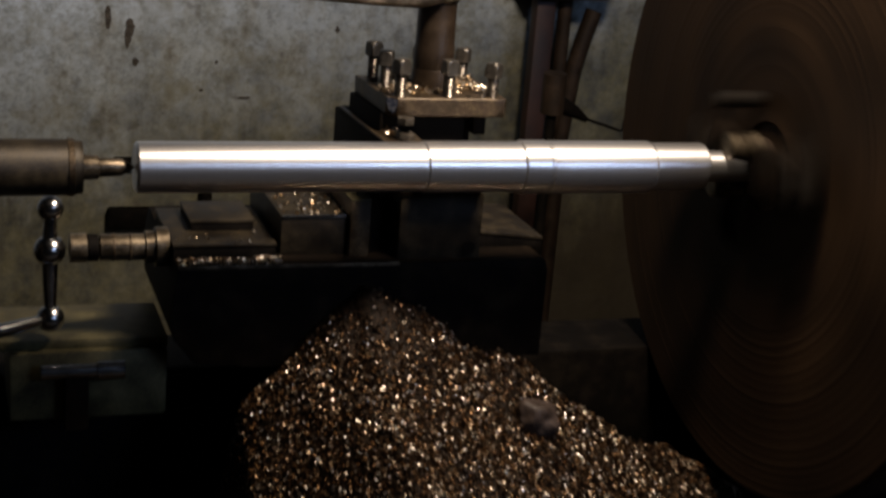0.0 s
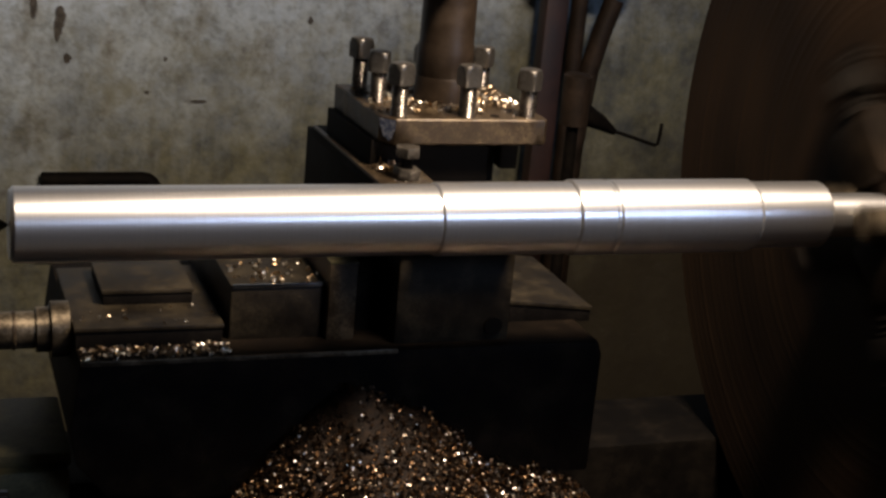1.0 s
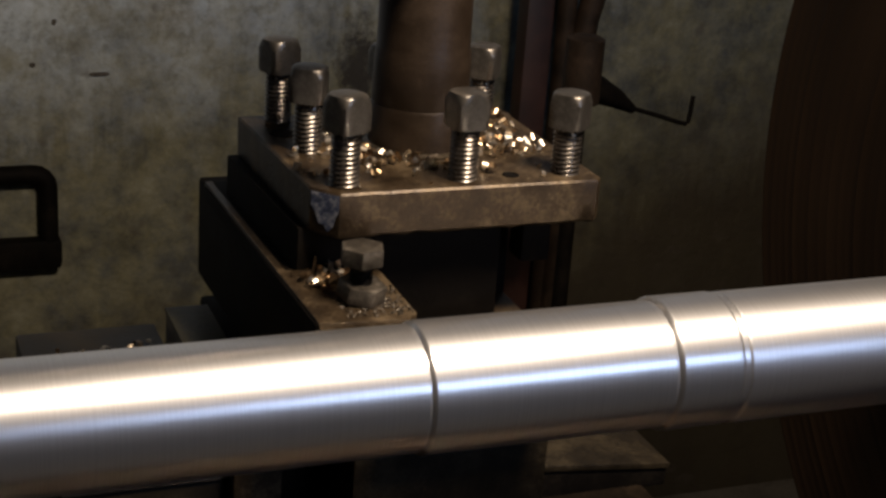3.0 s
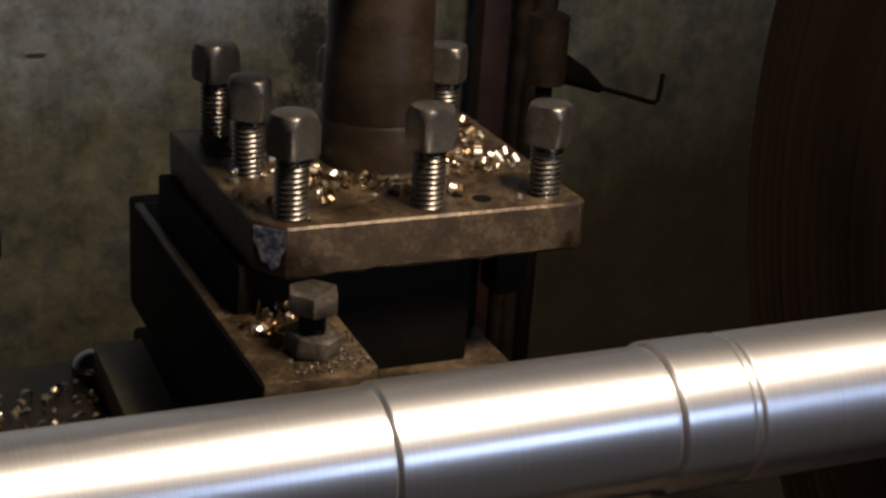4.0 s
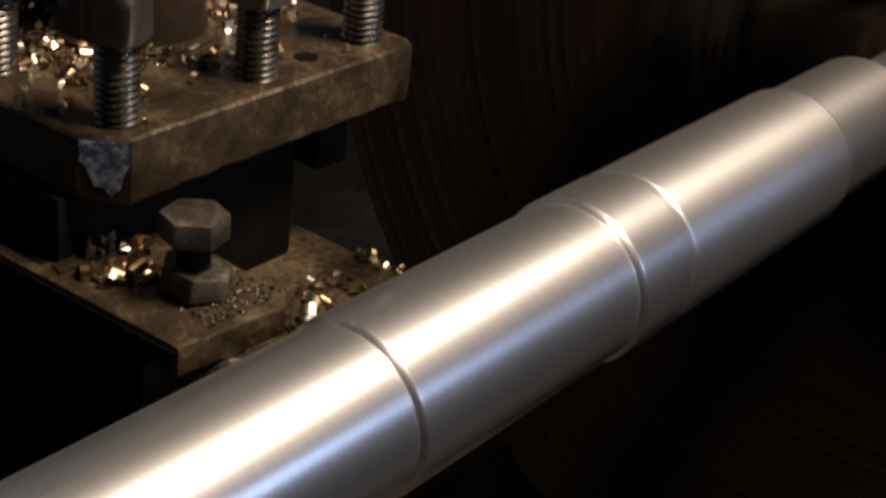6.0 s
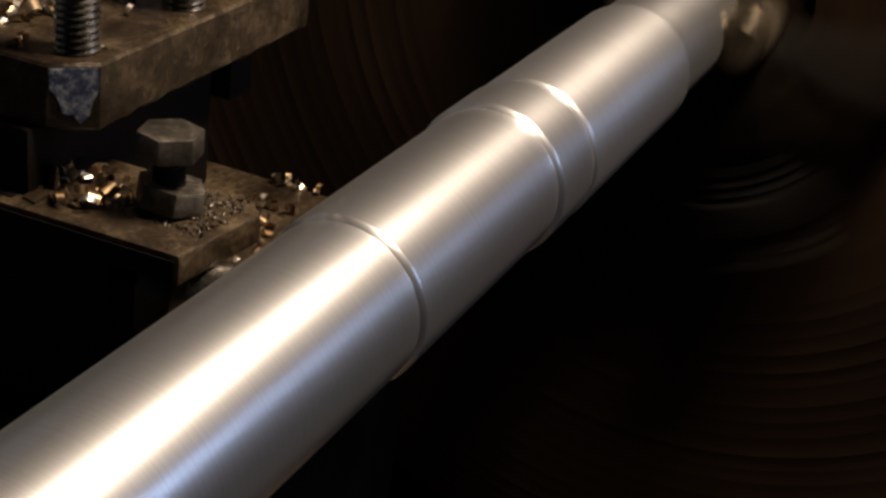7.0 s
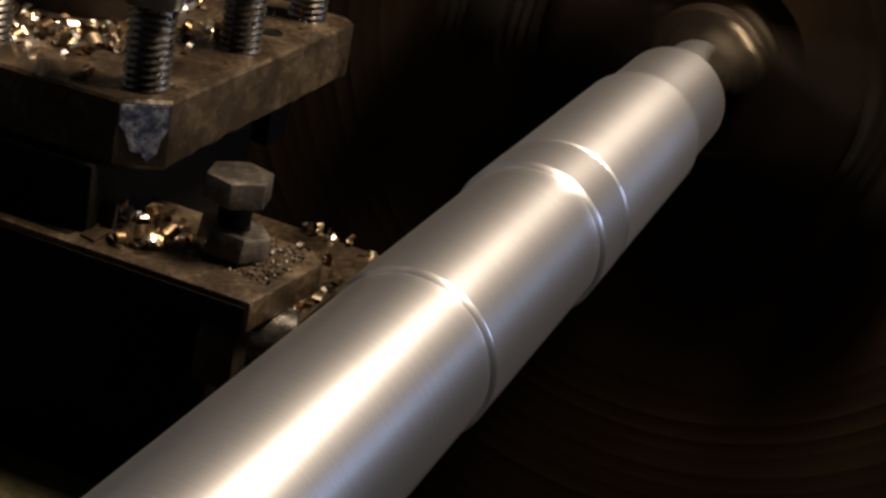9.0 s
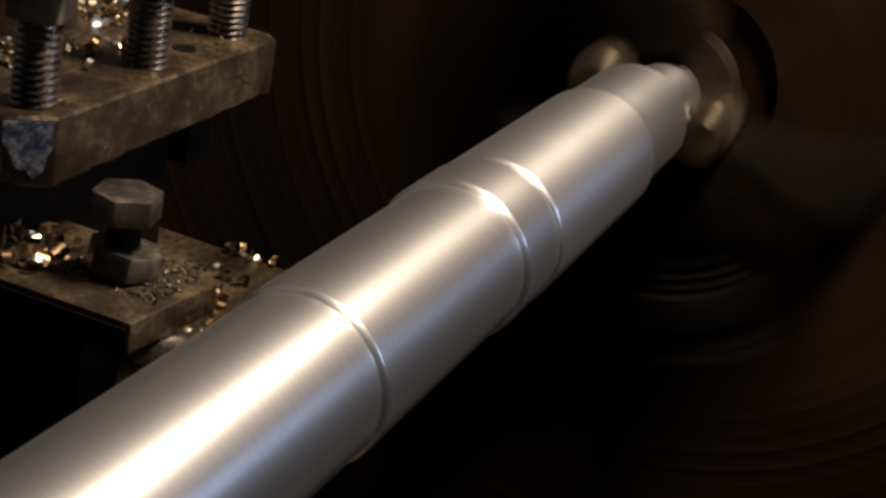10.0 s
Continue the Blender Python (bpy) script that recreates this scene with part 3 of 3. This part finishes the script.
def ball_handle():
    t = thing("ball_handle", (-0.0475, 0.31, 0.87), "polished ball-ended handle turning behind the slide rail", "machine handle")
    bm = bmesh.new()
    bmesh.ops.create_uvsphere(bm, u_segments=28, v_segments=18, radius=0.0095, matrix=Matrix.Translation((0, -0.0893, 0)))
    part("ball", bm, BRIGHT, t, "polished steel ball")
    part("arm", tube([(0, 0, 0), (0, -0.04, 0), (0, -0.083, 0)], 0.004, 14, radii=[0.005, 0.004, 0.0036]), BLACK, t)
    part("hub", lathe([(-0.0125, 0.003), (-0.012, 0.0075), (0.012, 0.0075), (0.0125, 0.003)], steps=24), BLACK, t)
    return t


def apron():
    t = thing("apron", (0, 0, 0), "dark oily carriage apron with a short steel rod", "lathe apron")
    part("apron_block", box(-0.40, -0.236, 0.1, 0.22, 0.6955, 0.772, 0.004), GRIMED, t)
    part("ledge", box(-0.41, -0.234, 0.11, 0.22, 0.77, 0.782, 0.003), GRIMED, t)
    part("short_rod", lathe([(-0.37, 0.006), (-0.369, 0.008), (-0.312, 0.008), (-0.311, 0.0105), (-0.283, 0.0105), (-0.282, 0.009)], steps=28, at=(0, 0.088, 0.755)), BRIGHT, t, "short polished rod")
    part("rod_bracket", box(-0.345, -0.32, 0.08, 0.1, 0.69, 0.75, 0.003), CAST, t)
    return t


def tool_post():
    t = thing("tool_post", (0, 0, 0), "worn square steel tool post with a brown central column", "tool post")
    out = [(-0.0151, 0.0875), (-0.0050, 0.0768), (0.116, 0.0778), (0.1188, 0.0815), (0.1185, 0.2), (-0.0195, 0.1985)]
    line = []
    for (x0, y0), (x1, y1) in zip(out, out[1:] + out[:1]):
        n = max(int(math.hypot(x1 - x0, y1 - y0) / 0.005), 1)
        line += [(x0 + (x1 - x0) * k / n, y0 + (y1 - y0) * k / n) for k in range(n)]
    bm = bmesh.new()
    rings = []
    for z, inset, rough in ((1.0342, 0.0012, 0.0011), (1.0354, 0.0, 0.0007), (1.0445, 0.0, 0.0003), (1.0532, 0.0, 0.0002), (1.0541, 0.0009, 0.0001)):
        ring = []
        for x, y in line:
            c = Vector((0.0515 - x, 0.1385 - y, 0)).normalized() * inset
            w = noise.noise_vector(Vector((x * 150, y * 150, z * 90))) * rough
            ring.append(bm.verts.new(Vector((x, y, z)) + c + Vector((w.x, w.y, w.z * 1.2))))
        rings.append(ring)
    for a, b in zip(rings, rings[1:]):
        for k in range(len(line)):
            bm.faces.new((a[k], a[(k + 1) % len(line)], b[(k + 1) % len(line)], b[k]))
    bm.faces.new(rings[0])
    bm.faces.new(rings[-1])
    part("top_plate", bm, PLATE, t)
    for x, y, r in ((0.0782, 0.0903, 0.0032), (-0.0055, 0.1663, 0.0052)):
        part("empty_hole", lathe([(1.0535, r * 1.25), (1.0545, r * 1.2), (1.0546, r), (1.0543, r * 0.9)], "z", 24, at=(x, y, 0)), BLACK, t, "dark empty hole")
    # dyed chamfer on the near corner
    a, b = Vector((-0.0151, 0.0875, 0)), Vector((-0.0050, 0.0768, 0))
    n = Vector((a.y - b.y, b.x - a.x, 0)).normalized() * -1
    ring = [(0.04, 1.0528), (0.96, 1.0528), (0.97, 1.046), (0.86, 1.043), (0.8, 1.039), (0.62, 1.0362), (0.5, 1.039), (0.3, 1.0395), (0.2, 1.044), (0.05, 1.047)]
    bm = prism(ring, 0.0012, lambda u, v, w: a.lerp(b, u) + n * (w - 0.0008) + Vector((0, 0, v)), bevel=0)
    part("dyed_corner", bm, BLUE, t, "blue-dyed chamfer")
    # Near black and widened to stand in for shade under the top plate.
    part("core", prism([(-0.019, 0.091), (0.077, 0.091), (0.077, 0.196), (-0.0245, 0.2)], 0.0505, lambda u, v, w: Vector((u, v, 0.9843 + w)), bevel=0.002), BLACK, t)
    part("column_collar", lathe([(1.053, 0.0262), (1.0555, 0.0262), (1.0565, 0.0245)], "z", 64, at=(0.0525, 0.1415, 0)), GRIMY, t)
    part("column", lathe([(1.055, 0.0235), (1.074, 0.0232), (1.0755, 0.0225), (1.077, 0.0228), (1.1, 0.0222), (1.1015, 0.0216), (1.15, 0.0212)], "z", 64, at=(0.0525, 0.1415, 0)), BROWN, t)
    part("hub", lathe([(1.149, 0.022), (1.152, 0.0245), (1.176, 0.0245), (1.18, 0.02)], "z", 48, at=(0.0525, 0.1415, 0)), GRIMY, t)
    part("lever", tube([(0.045, 0.125, 1.163), (0.02, 0.11, 1.157), (-0.03, 0.1, 1.158), (-0.1, 0.085, 1.163), (-0.18, 0.07, 1.171), (-0.225, 0.062, 1.176), (-0.27, 0.055, 1.176)], 0.008, 18,
                       radii=[0.016, 0.0125, 0.0105, 0.0095, 0.0085, 0.0085, 0.0095]), LEVER, t, "bent bright steel lever")
    tip = [(-0.262, 0), (-0.272, 0.007), (-0.285, 0.009), (-0.293, 0.006), (-0.295, -0.003), (-0.288, -0.008), (-0.272, -0.0075)]
    part("lever_tip", prism(tip, 0.015, lambda u, v, w: Vector((u, 0.0475 + w, 1.1765 + v)), bevel=0.0025), GRIMY, t, "flattened rusty tip")
    return t


def set_screw():
    t = thing("clamp_screw", (0, 0, 0), "square-headed steel clamping screw standing in the tool post", "clamp screw", "clamping screws of the tool post")
    part("thread", thread(0.0068, 0.0265, 0.0021), SCREW, t)
    bm = bmesh.new()
    rings = []
    for z, k in ((0.0258, 0.9), (0.0266, 1.0), (0.0372, 1.0), (0.0378, 0.985), (0.0408, 0.85), (0.0416, 0.78), (0.0424, 0.5), (0.0426, 0.25)):
        ring = []
        for n in range(32):
            a = 2 * math.pi * n / 32
            r = 0.0077 * min(1, k + 0.25) / max(abs(math.cos(a)), abs(math.sin(a)))
            r = min(r, 0.0102 * k)
            ring.append(bm.verts.new((r * math.cos(a), r * math.sin(a), z)))
        rings.append(ring)
    for a, b in zip(rings, rings[1:]):
        for n in range(32):
            bm.faces.new((a[n], a[(n + 1) % 32], b[(n + 1) % 32], b[n]))
    bm.faces.new(rings[0])
    bm.faces.new(rings[-1])
    part("square_head", bm, HEAD, t, "square head with rounded crown")
    return t


def tool_holder():
    t = thing("tool_holder", (0, 0, 0), "dark steel tool holder clamped under the tool post", "tool holder")
    out = [(-0.0248, 0.0362), (0.0118, 0.0325), (0.0178, 0.0385), (0.0182, 0.22), (-0.0305, 0.22)]
    part("holder_plate", prism(out, 0.0092, lambda u, v, w: Vector((u, v, 1.0053 + w)), bevel=0.0009), PLATE, t)
    out = [(-0.0225, 0.06), (0.016, 0.06), (0.018, 0.255), (-0.026, 0.255)]
    part("base_block", prism(out, 0.0545, lambda u, v, w: Vector((u, v, 0.951 + w)), bevel=0.002), CAST, t)
    part("cutting_tool", box(-0.011, 0.013, 0.048, 0.12, 0.9895, 1.0045, 0.001), OILY, t, "dark steel tool shank")
    # Thin black film puts the shade under the top plate into colour.
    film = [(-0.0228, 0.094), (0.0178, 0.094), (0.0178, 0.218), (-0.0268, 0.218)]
    part("shade_film", prism(film, 0.0007, lambda u, v, w: Vector((u, v, 1.0142 + w)), bevel=0.0003), BLACK, t, "black film with the plate's shade in its colour")
    # Black strip over the plate's side, darkening it in place of shade.
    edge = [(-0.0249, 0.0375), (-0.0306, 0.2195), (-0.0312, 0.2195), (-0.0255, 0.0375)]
    part("shade_film", prism(edge, 0.0068, lambda u, v, w: Vector((u, v, 1.0059 + w)), bevel=0.0002), BLACK, t, "black film darkening the side as shade")
    shim = [(-0.0225, 0), (-0.0125, 0.0), (-0.0115, 0.0075), (-0.0124, 0.0088), (-0.0137, 0.0014), (-0.0225, 0.0011)]
    part("bent_shim", prism(shim, 0.0055, lambda u, v, w: Vector((u + 0.25 * w, 0.086 + w, 1.0143 + v * (1 - 25 * w))), bevel=0.0002), PLATE, t, "small bent scrap of plate")
    nose = [(0.0, 0.003), (0.0, 0.0062), (0.001, 0.0075), (0.012, 0.0078), (0.02, 0.0078)]
    bm = lathe(nose, "y", 28)
    bmesh.ops.rotate(bm, verts=bm.verts, cent=(0, 0, 0), matrix=Matrix.Rotation(radians(28), 3, "Z"))
    bmesh.ops.translate(bm, verts=bm.verts, vec=(-0.0035, 0.0305, 0.9975))
    nose_part = part("tool_nose", bm, SCREW, t, "round steel tool end")
    bm = lathe([(-0.0004, 0.0008), (-0.0004, 0.0045), (0.001, 0.0048)], "y", 20)
    bmesh.ops.rotate(bm, verts=bm.verts, cent=(0, 0, 0), matrix=Matrix.Rotation(radians(28), 3, "Z"))
    bmesh.ops.translate(bm, verts=bm.verts, vec=(-0.0035, 0.0305, 0.9975))
    part("socket", bm, BLACK, nose_part, "dark socket")
    cheek = [(-0.0245, 0.986), (-0.0245, 0.9995), (-0.0205, 1.0045), (-0.0125, 1.0045), (-0.0125, 0.986)]
    part("clamp_cheek", prism(cheek, 0.012, lambda u, v, w: Vector((u, 0.039 + w, v)), bevel=0.0012), OILY, t)
    part("packing_strip", box(0.017, 0.094, 0.044, 0.2, 0.963, 0.9845, 0.0015), PLATE, t)
    return t


def hex_bolt():
    t = thing("hex_bolt", (-0.0015, 0.0555, 1.0144), "worn hexagon bolt with a loose nut on the tool holder", "hex bolt")
    hexa = [(0.0098 * math.cos(radians(60 * k + 14)), 0.0098 * math.sin(radians(60 * k + 14))) for k in range(6)]
    part("bolt_thread", thread(0.005, 0.02, 0.0016), BLACK, t)
    part("bolt_head", prism(hexa, 0.0078, lambda u, v, w: Vector((u, v, 0.0168 + w)), bevel=0.0008), BOLT, t)
    nut = [(0.0105 * math.cos(radians(60 * k + 40)), 0.0105 * math.sin(radians(60 * k + 40))) for k in range(6)]
    bm = prism(nut, 0.0075, lambda u, v, w: Vector((u, v, 0.0 + w)), bevel=0.0009)
    bmesh.ops.rotate(bm, verts=bm.verts, cent=(0, 0, 0), matrix=Matrix.Rotation(radians(9), 3, (0.6, 0.8, 0)))
    bmesh.ops.translate(bm, verts=bm.verts, vec=(0, 0, 0.0012))
    part("nut", bm, BOLT, t, "loose tilted nut")
    return t


def spare_tool():
    t = thing("spare_tool", (0, 0, 0), "dark square tool bit hanging under the tool post plate", "tool bit")
    part("shank", box(0.087, 0.101, 0.09, 0.105, 1.012, 1.035, 0.0012), BLACK, t)
    part("rear_shank", box(0.0835, 0.094, 0.12, 0.19, 0.962, 1.035, 0.0012), BLACK, t)
    return t


def back_fixture():
    t = thing("wall_fixture", (0, 0, 0), "brown metal wall casing with red and dark pipes below", "machine fixture")
    out = [(0.623, 1.03), (0.628, 1.0), (0.642, 0.987), (0.795, 0.987), (0.808, 1.0), (0.813, 1.03), (0.81, 1.6), (0.623, 1.6)]
    part("casing", prism(out, 0.14, lambda u, v, w: Vector((u, 1.3 + w, v)), bevel=0.012), CASING, t)
    part("side_box", prism([(0.567, 1.02), (0.61, 1.02), (0.63, 1.0), (0.63, 1.6), (0.556, 1.6)], 0.09, lambda u, v, w: Vector((u, 1.345 + w, v)), bevel=0.008), CASING, t)
    part("hinge_plate", prism([(0.578, 0.985), (0.612, 0.985), (0.626, 1.025), (0.578, 1.025)], 0.03, lambda u, v, w: Vector((u, 1.405 + w, v)), bevel=0.003), GRIMY, t)
    part("red_pipe", box(0.66, 0.701, 1.34, 1.375, 0.0, 0.992, 0.006), RED, t, "red painted bar")
    part("middle_pipe", tube([(0.728, 1.36, 0.0), (0.728, 1.36, 0.7), (0.728, 1.36, 0.992)], 0.014, 16), RUST, t)
    part("dark_pipe", tube([(0.74, 1.35, 0.0), (0.742, 1.35, 0.7), (0.755, 1.35, 0.84), (0.77, 1.35, 0.905), (0.787, 1.35, 0.962)], 0.017, 16), RUST, t)
    knob = lathe([(1.33, 0.006), (1.332, 0.014), (1.345, 0.014), (1.35, 0.006), (1.441, 0.006)], "y", 20, at=(0.845, 0, 1.095))
    part("side_knob", knob, BLACK, t, "small dark knob")
    part("knob_arm", tube([(0.812, 1.35, 1.03), (0.825, 1.35, 1.06), (0.843, 1.35, 1.092)], 0.005, 10), BLACK, t)
    return t


def hooked_rod():
    t = thing("hooked_rod", (0, 0, 0), "dark tapered rod with a hooked wire end on a thin stand", "hooked rod")
    part("rod", tube([(0.515, 0.885, 0.882), (0.54, 0.89, 0.868), (0.565, 0.895, 0.857), (0.59, 0.9, 0.8425)], 0.012, 14, radii=[0.016, 0.015, 0.011, 0.005]), BLACK, t)
    part("collar", lathe([(0.855, 0.014), (0.857, 0.02), (0.925, 0.02), (0.928, 0.014)], "z", 24, at=(0.518, 0.885, 0)), RUST, t)
    part("stand", tube([(0.518, 0.885, 0.0), (0.518, 0.885, 0.5), (0.518, 0.885, 0.915)], 0.0085, 12), BLACK, t)
    part("wire", tube([(0.583, 0.9, 0.8455), (0.62, 0.9, 0.835), (0.65, 0.9, 0.8255), (0.6575, 0.9, 0.8238), (0.661, 0.9, 0.826), (0.6625, 0.9, 0.837), (0.6635, 0.9, 0.855)], 0.0026, 10), BLACK, t)
    return t


def wall_frame():
    t = thing("wall_bracket", (0, 0, 0), "black rounded iron frame standing against the wall", "iron frame")
    pts = [(-0.145, 1.425, 0.628)]
    for cx, cz, a0 in ((0.016, 0.61, 90), (0.016, 0.534, 0)):
        for k in range(5):
            a = radians(a0 - 90 * k / 4)
            pts.append((cx + 0.018 * math.cos(a), 1.425, cz + 0.018 * math.sin(a)))
    pts.append((-0.15, 1.425, 0.516))
    part("frame_bar", tube(pts, 0.0125, 12), BLACK, t)
    part("lower_bar", box(-0.155, 0.05, 1.412, 1.4385, 0.498, 0.54, 0.008), BLACK, t)
    part("wall_lug", box(-0.1, -0.06, 1.425, 1.441, 0.505, 0.525, 0.002), BLACK, t)
    return t


def wall_cable(points):
    t = thing("cable", (0, 0, 0), "thin dark cable hanging on the wall", "cable", "cables on the wall")
    part("cord", tube(points, 0.004, 8), BLACK, t)
    return t


shaft, plate, carrier, handle = workpiece(), faceplate(), dog(), ball_handle()
tailstock(), headstock(), bed(), saddle(), apron(), tool_post(), tool_holder(), hex_bolt(), spare_tool(), back_fixture(), hooked_rod(), wall_frame()
wall_cable([(0.2, 1.43, 1.4), (0.195, 1.43, 1.2), (0.2, 1.43, 1.1), (0.215, 1.43, 1.03)])
wall_cable([(0.3, 1.43, 1.4), (0.29, 1.43, 1.2), (0.27, 1.43, 1.08), (0.245, 1.43, 1.0)])
first = set_screw()
SCREWS = [(0.0, 0.0885, 24), (0.0545, 0.0888, 8), (0.1052, 0.0908, 42), (-0.0015, 0.14, 60), (-0.002, 0.1895, 20), (0.053, 0.19, 12), (0.104, 0.19, 50)]
HIGH = [0.0, -0.0005, -0.003, -0.001, 0.0, -0.004, -0.005]
for k, ((x, y, turn), h) in enumerate(zip(SCREWS, HIGH)):
    m = pose(x, y, 1.0525 + h, 0, 0, turn)
    if k:
        copy_thing(first, m)
    else:
        first.matrix_basis = m

# Swarf: the heap and the scattered chips


def heap_height(x, y):
    left, right = -1.0 * max(-0.035 - x, 0) - 4 * max(-0.165 - x, 0), -0.6 * max(x + 0.02, 0)
    z = 0.852 + left + right - 0.75 * max(0.035 - y, 0)
    return z + 0.02 * noise.noise((x * 14, y * 14, 0.3)) + 0.006 * noise.noise((x * 60, y * 60, 1.7))


def heap():
    bm = bmesh.new()
    nx, ny = 90, 50
    grid = [[bm.verts.new((x, y, max(heap_height(x, y), 0.45))) for y in (-0.17 + 0.219 * j / ny for j in range(ny + 1))] for x in (-0.2 + 0.7 * i / nx for i in range(nx + 1))]
    for i in range(nx):
        for j in range(ny):
            bm.faces.new((grid[i][j], grid[i + 1][j], grid[i + 1][j + 1], grid[i][j + 1]))
    return tagged(part("chip_heap", bm, GRIT), "dark mass of oily swarf under the shaft", "metal chips", kind="stuff")


heap()
spots, sizes = [], []
while len(spots) < 60000:
    x, y = rng.uniform(-0.19, 0.46), rng.uniform(-0.165, 0.048)
    z = heap_height(x, y)
    if z > 0.5 and rng.random() < min(1.0, 0.12 + max(0.0, 0.835 - z) * 14):
        spots.append((x, y, z + rng.uniform(-0.001, 0.005)))
        sizes.append(rng.uniform(0.0018, 0.0038))
chips("swarf", spots, sizes, "glittering golden brown curled metal chips heaped under the shaft", material=SWARF)


def clump():
    bm = bmesh.new()
    bmesh.ops.create_icosphere(bm, subdivisions=4, radius=1)
    for v in bm.verts:
        d = 1 + 0.25 * noise.noise(v.co * 1.6 + Vector((4, 1, 2))) + 0.06 * noise.noise(v.co * 6)
        v.co = Vector((v.co.x * 0.027 * d, v.co.y * 0.02 * d, v.co.z * 0.022 * d))
    bmesh.ops.rotate(bm, verts=bm.verts, cent=(0, 0, 0), matrix=Matrix.Rotation(0.6, 3, "Y"))
    bmesh.ops.translate(bm, verts=bm.verts, vec=(0.152, -0.015, heap_height(0.152, -0.015) + 0.004))
    return tagged(part("caked_lump", bm, CASING), "smooth grey-brown caked lump lying in the chip heap", "metal lump")


clump()


def strew(name, count, x0, x1, y0, y1, z, smin, smax, label, keep=None, material=None):
    spots, sizes = [], []
    while len(spots) < count:
        p = (rng.uniform(x0, x1), rng.uniform(y0, y1))
        if keep and not keep(*p):
            continue
        s = rng.uniform(smin, smax)
        spots.append((*p, z + s * rng.uniform(0.15, 0.4)))
        sizes.append(s)
    return chips(name, spots, sizes, label, material=material)


def near_column(x, y):
    r = math.hypot(x - 0.0525, y - 0.1415)
    return 0.027 < r < 0.044 + 0.03 * noise.noise((x * 40, y * 40, 0)) + (0.02 if x > 0.06 and y > 0.12 else 0)


strew("post_chips", 420, -0.005, 0.112, 0.082, 0.2, 1.0545, 0.003, 0.0066, "small golden chips lying round the tool post column", near_column)
strew("post_chips", 22, -0.005, 0.112, 0.08, 0.19, 1.0542, 0.002, 0.005, "scattered small chips on the tool post plate")
strew("post_chips", 34, -0.014, 0.02, 0.1, 0.192, 1.0543, 0.003, 0.0065, "small pale chips between the clamping screws")
strew("holder_chips", 40, -0.019, 0.006, 0.066, 0.092, 1.0148, 0.003, 0.007, "small golden chips beside the hexagon bolt")
strew("strip_chips", 60, 0.028, 0.094, 0.046, 0.075, 0.9848, 0.003, 0.006, "small chips on the packing strip")
strew("slide_chips", 220, -0.234, -0.125, 0.052, 0.077, 0.8805, 0.002, 0.0045, "small golden chips on the slide ledge")
strew("slide_chips", 14, -0.235, -0.13, 0.08, 0.117, 0.8958, 0.002, 0.005, "a few small chips on the guide rail")
strew("block_chips", 150, -0.118, -0.051, 0.088, 0.23, 0.9238, 0.003, 0.006, "small golden chips on the slide block")

strew("holder_grit", 700, -0.012, 0.0165, 0.037, 0.068, 1.0143, 0.0006, 0.0015, "fine grey metal grit round the hexagon bolt", material=BOLT)

# Motion: the work turns with the faceplate and the dog, a handle rises behind the slide


def motions():
    for t in (shaft, plate, carrier):
        walk(t, [(k / 30, pose(0, 0, 1, 68.054 * (k - 12))) for k in range(301)])
    swing = ((0, -20), (2.5, 8), (3.8, 34), (4.0, 38), (4.2, 42.5), (4.5, 48.6), (5.2, 58), (10, 70))
    walk(handle, [(k, pose(-0.0475, 0.31, 0.87, -a)) for k, a in swing])


motions()
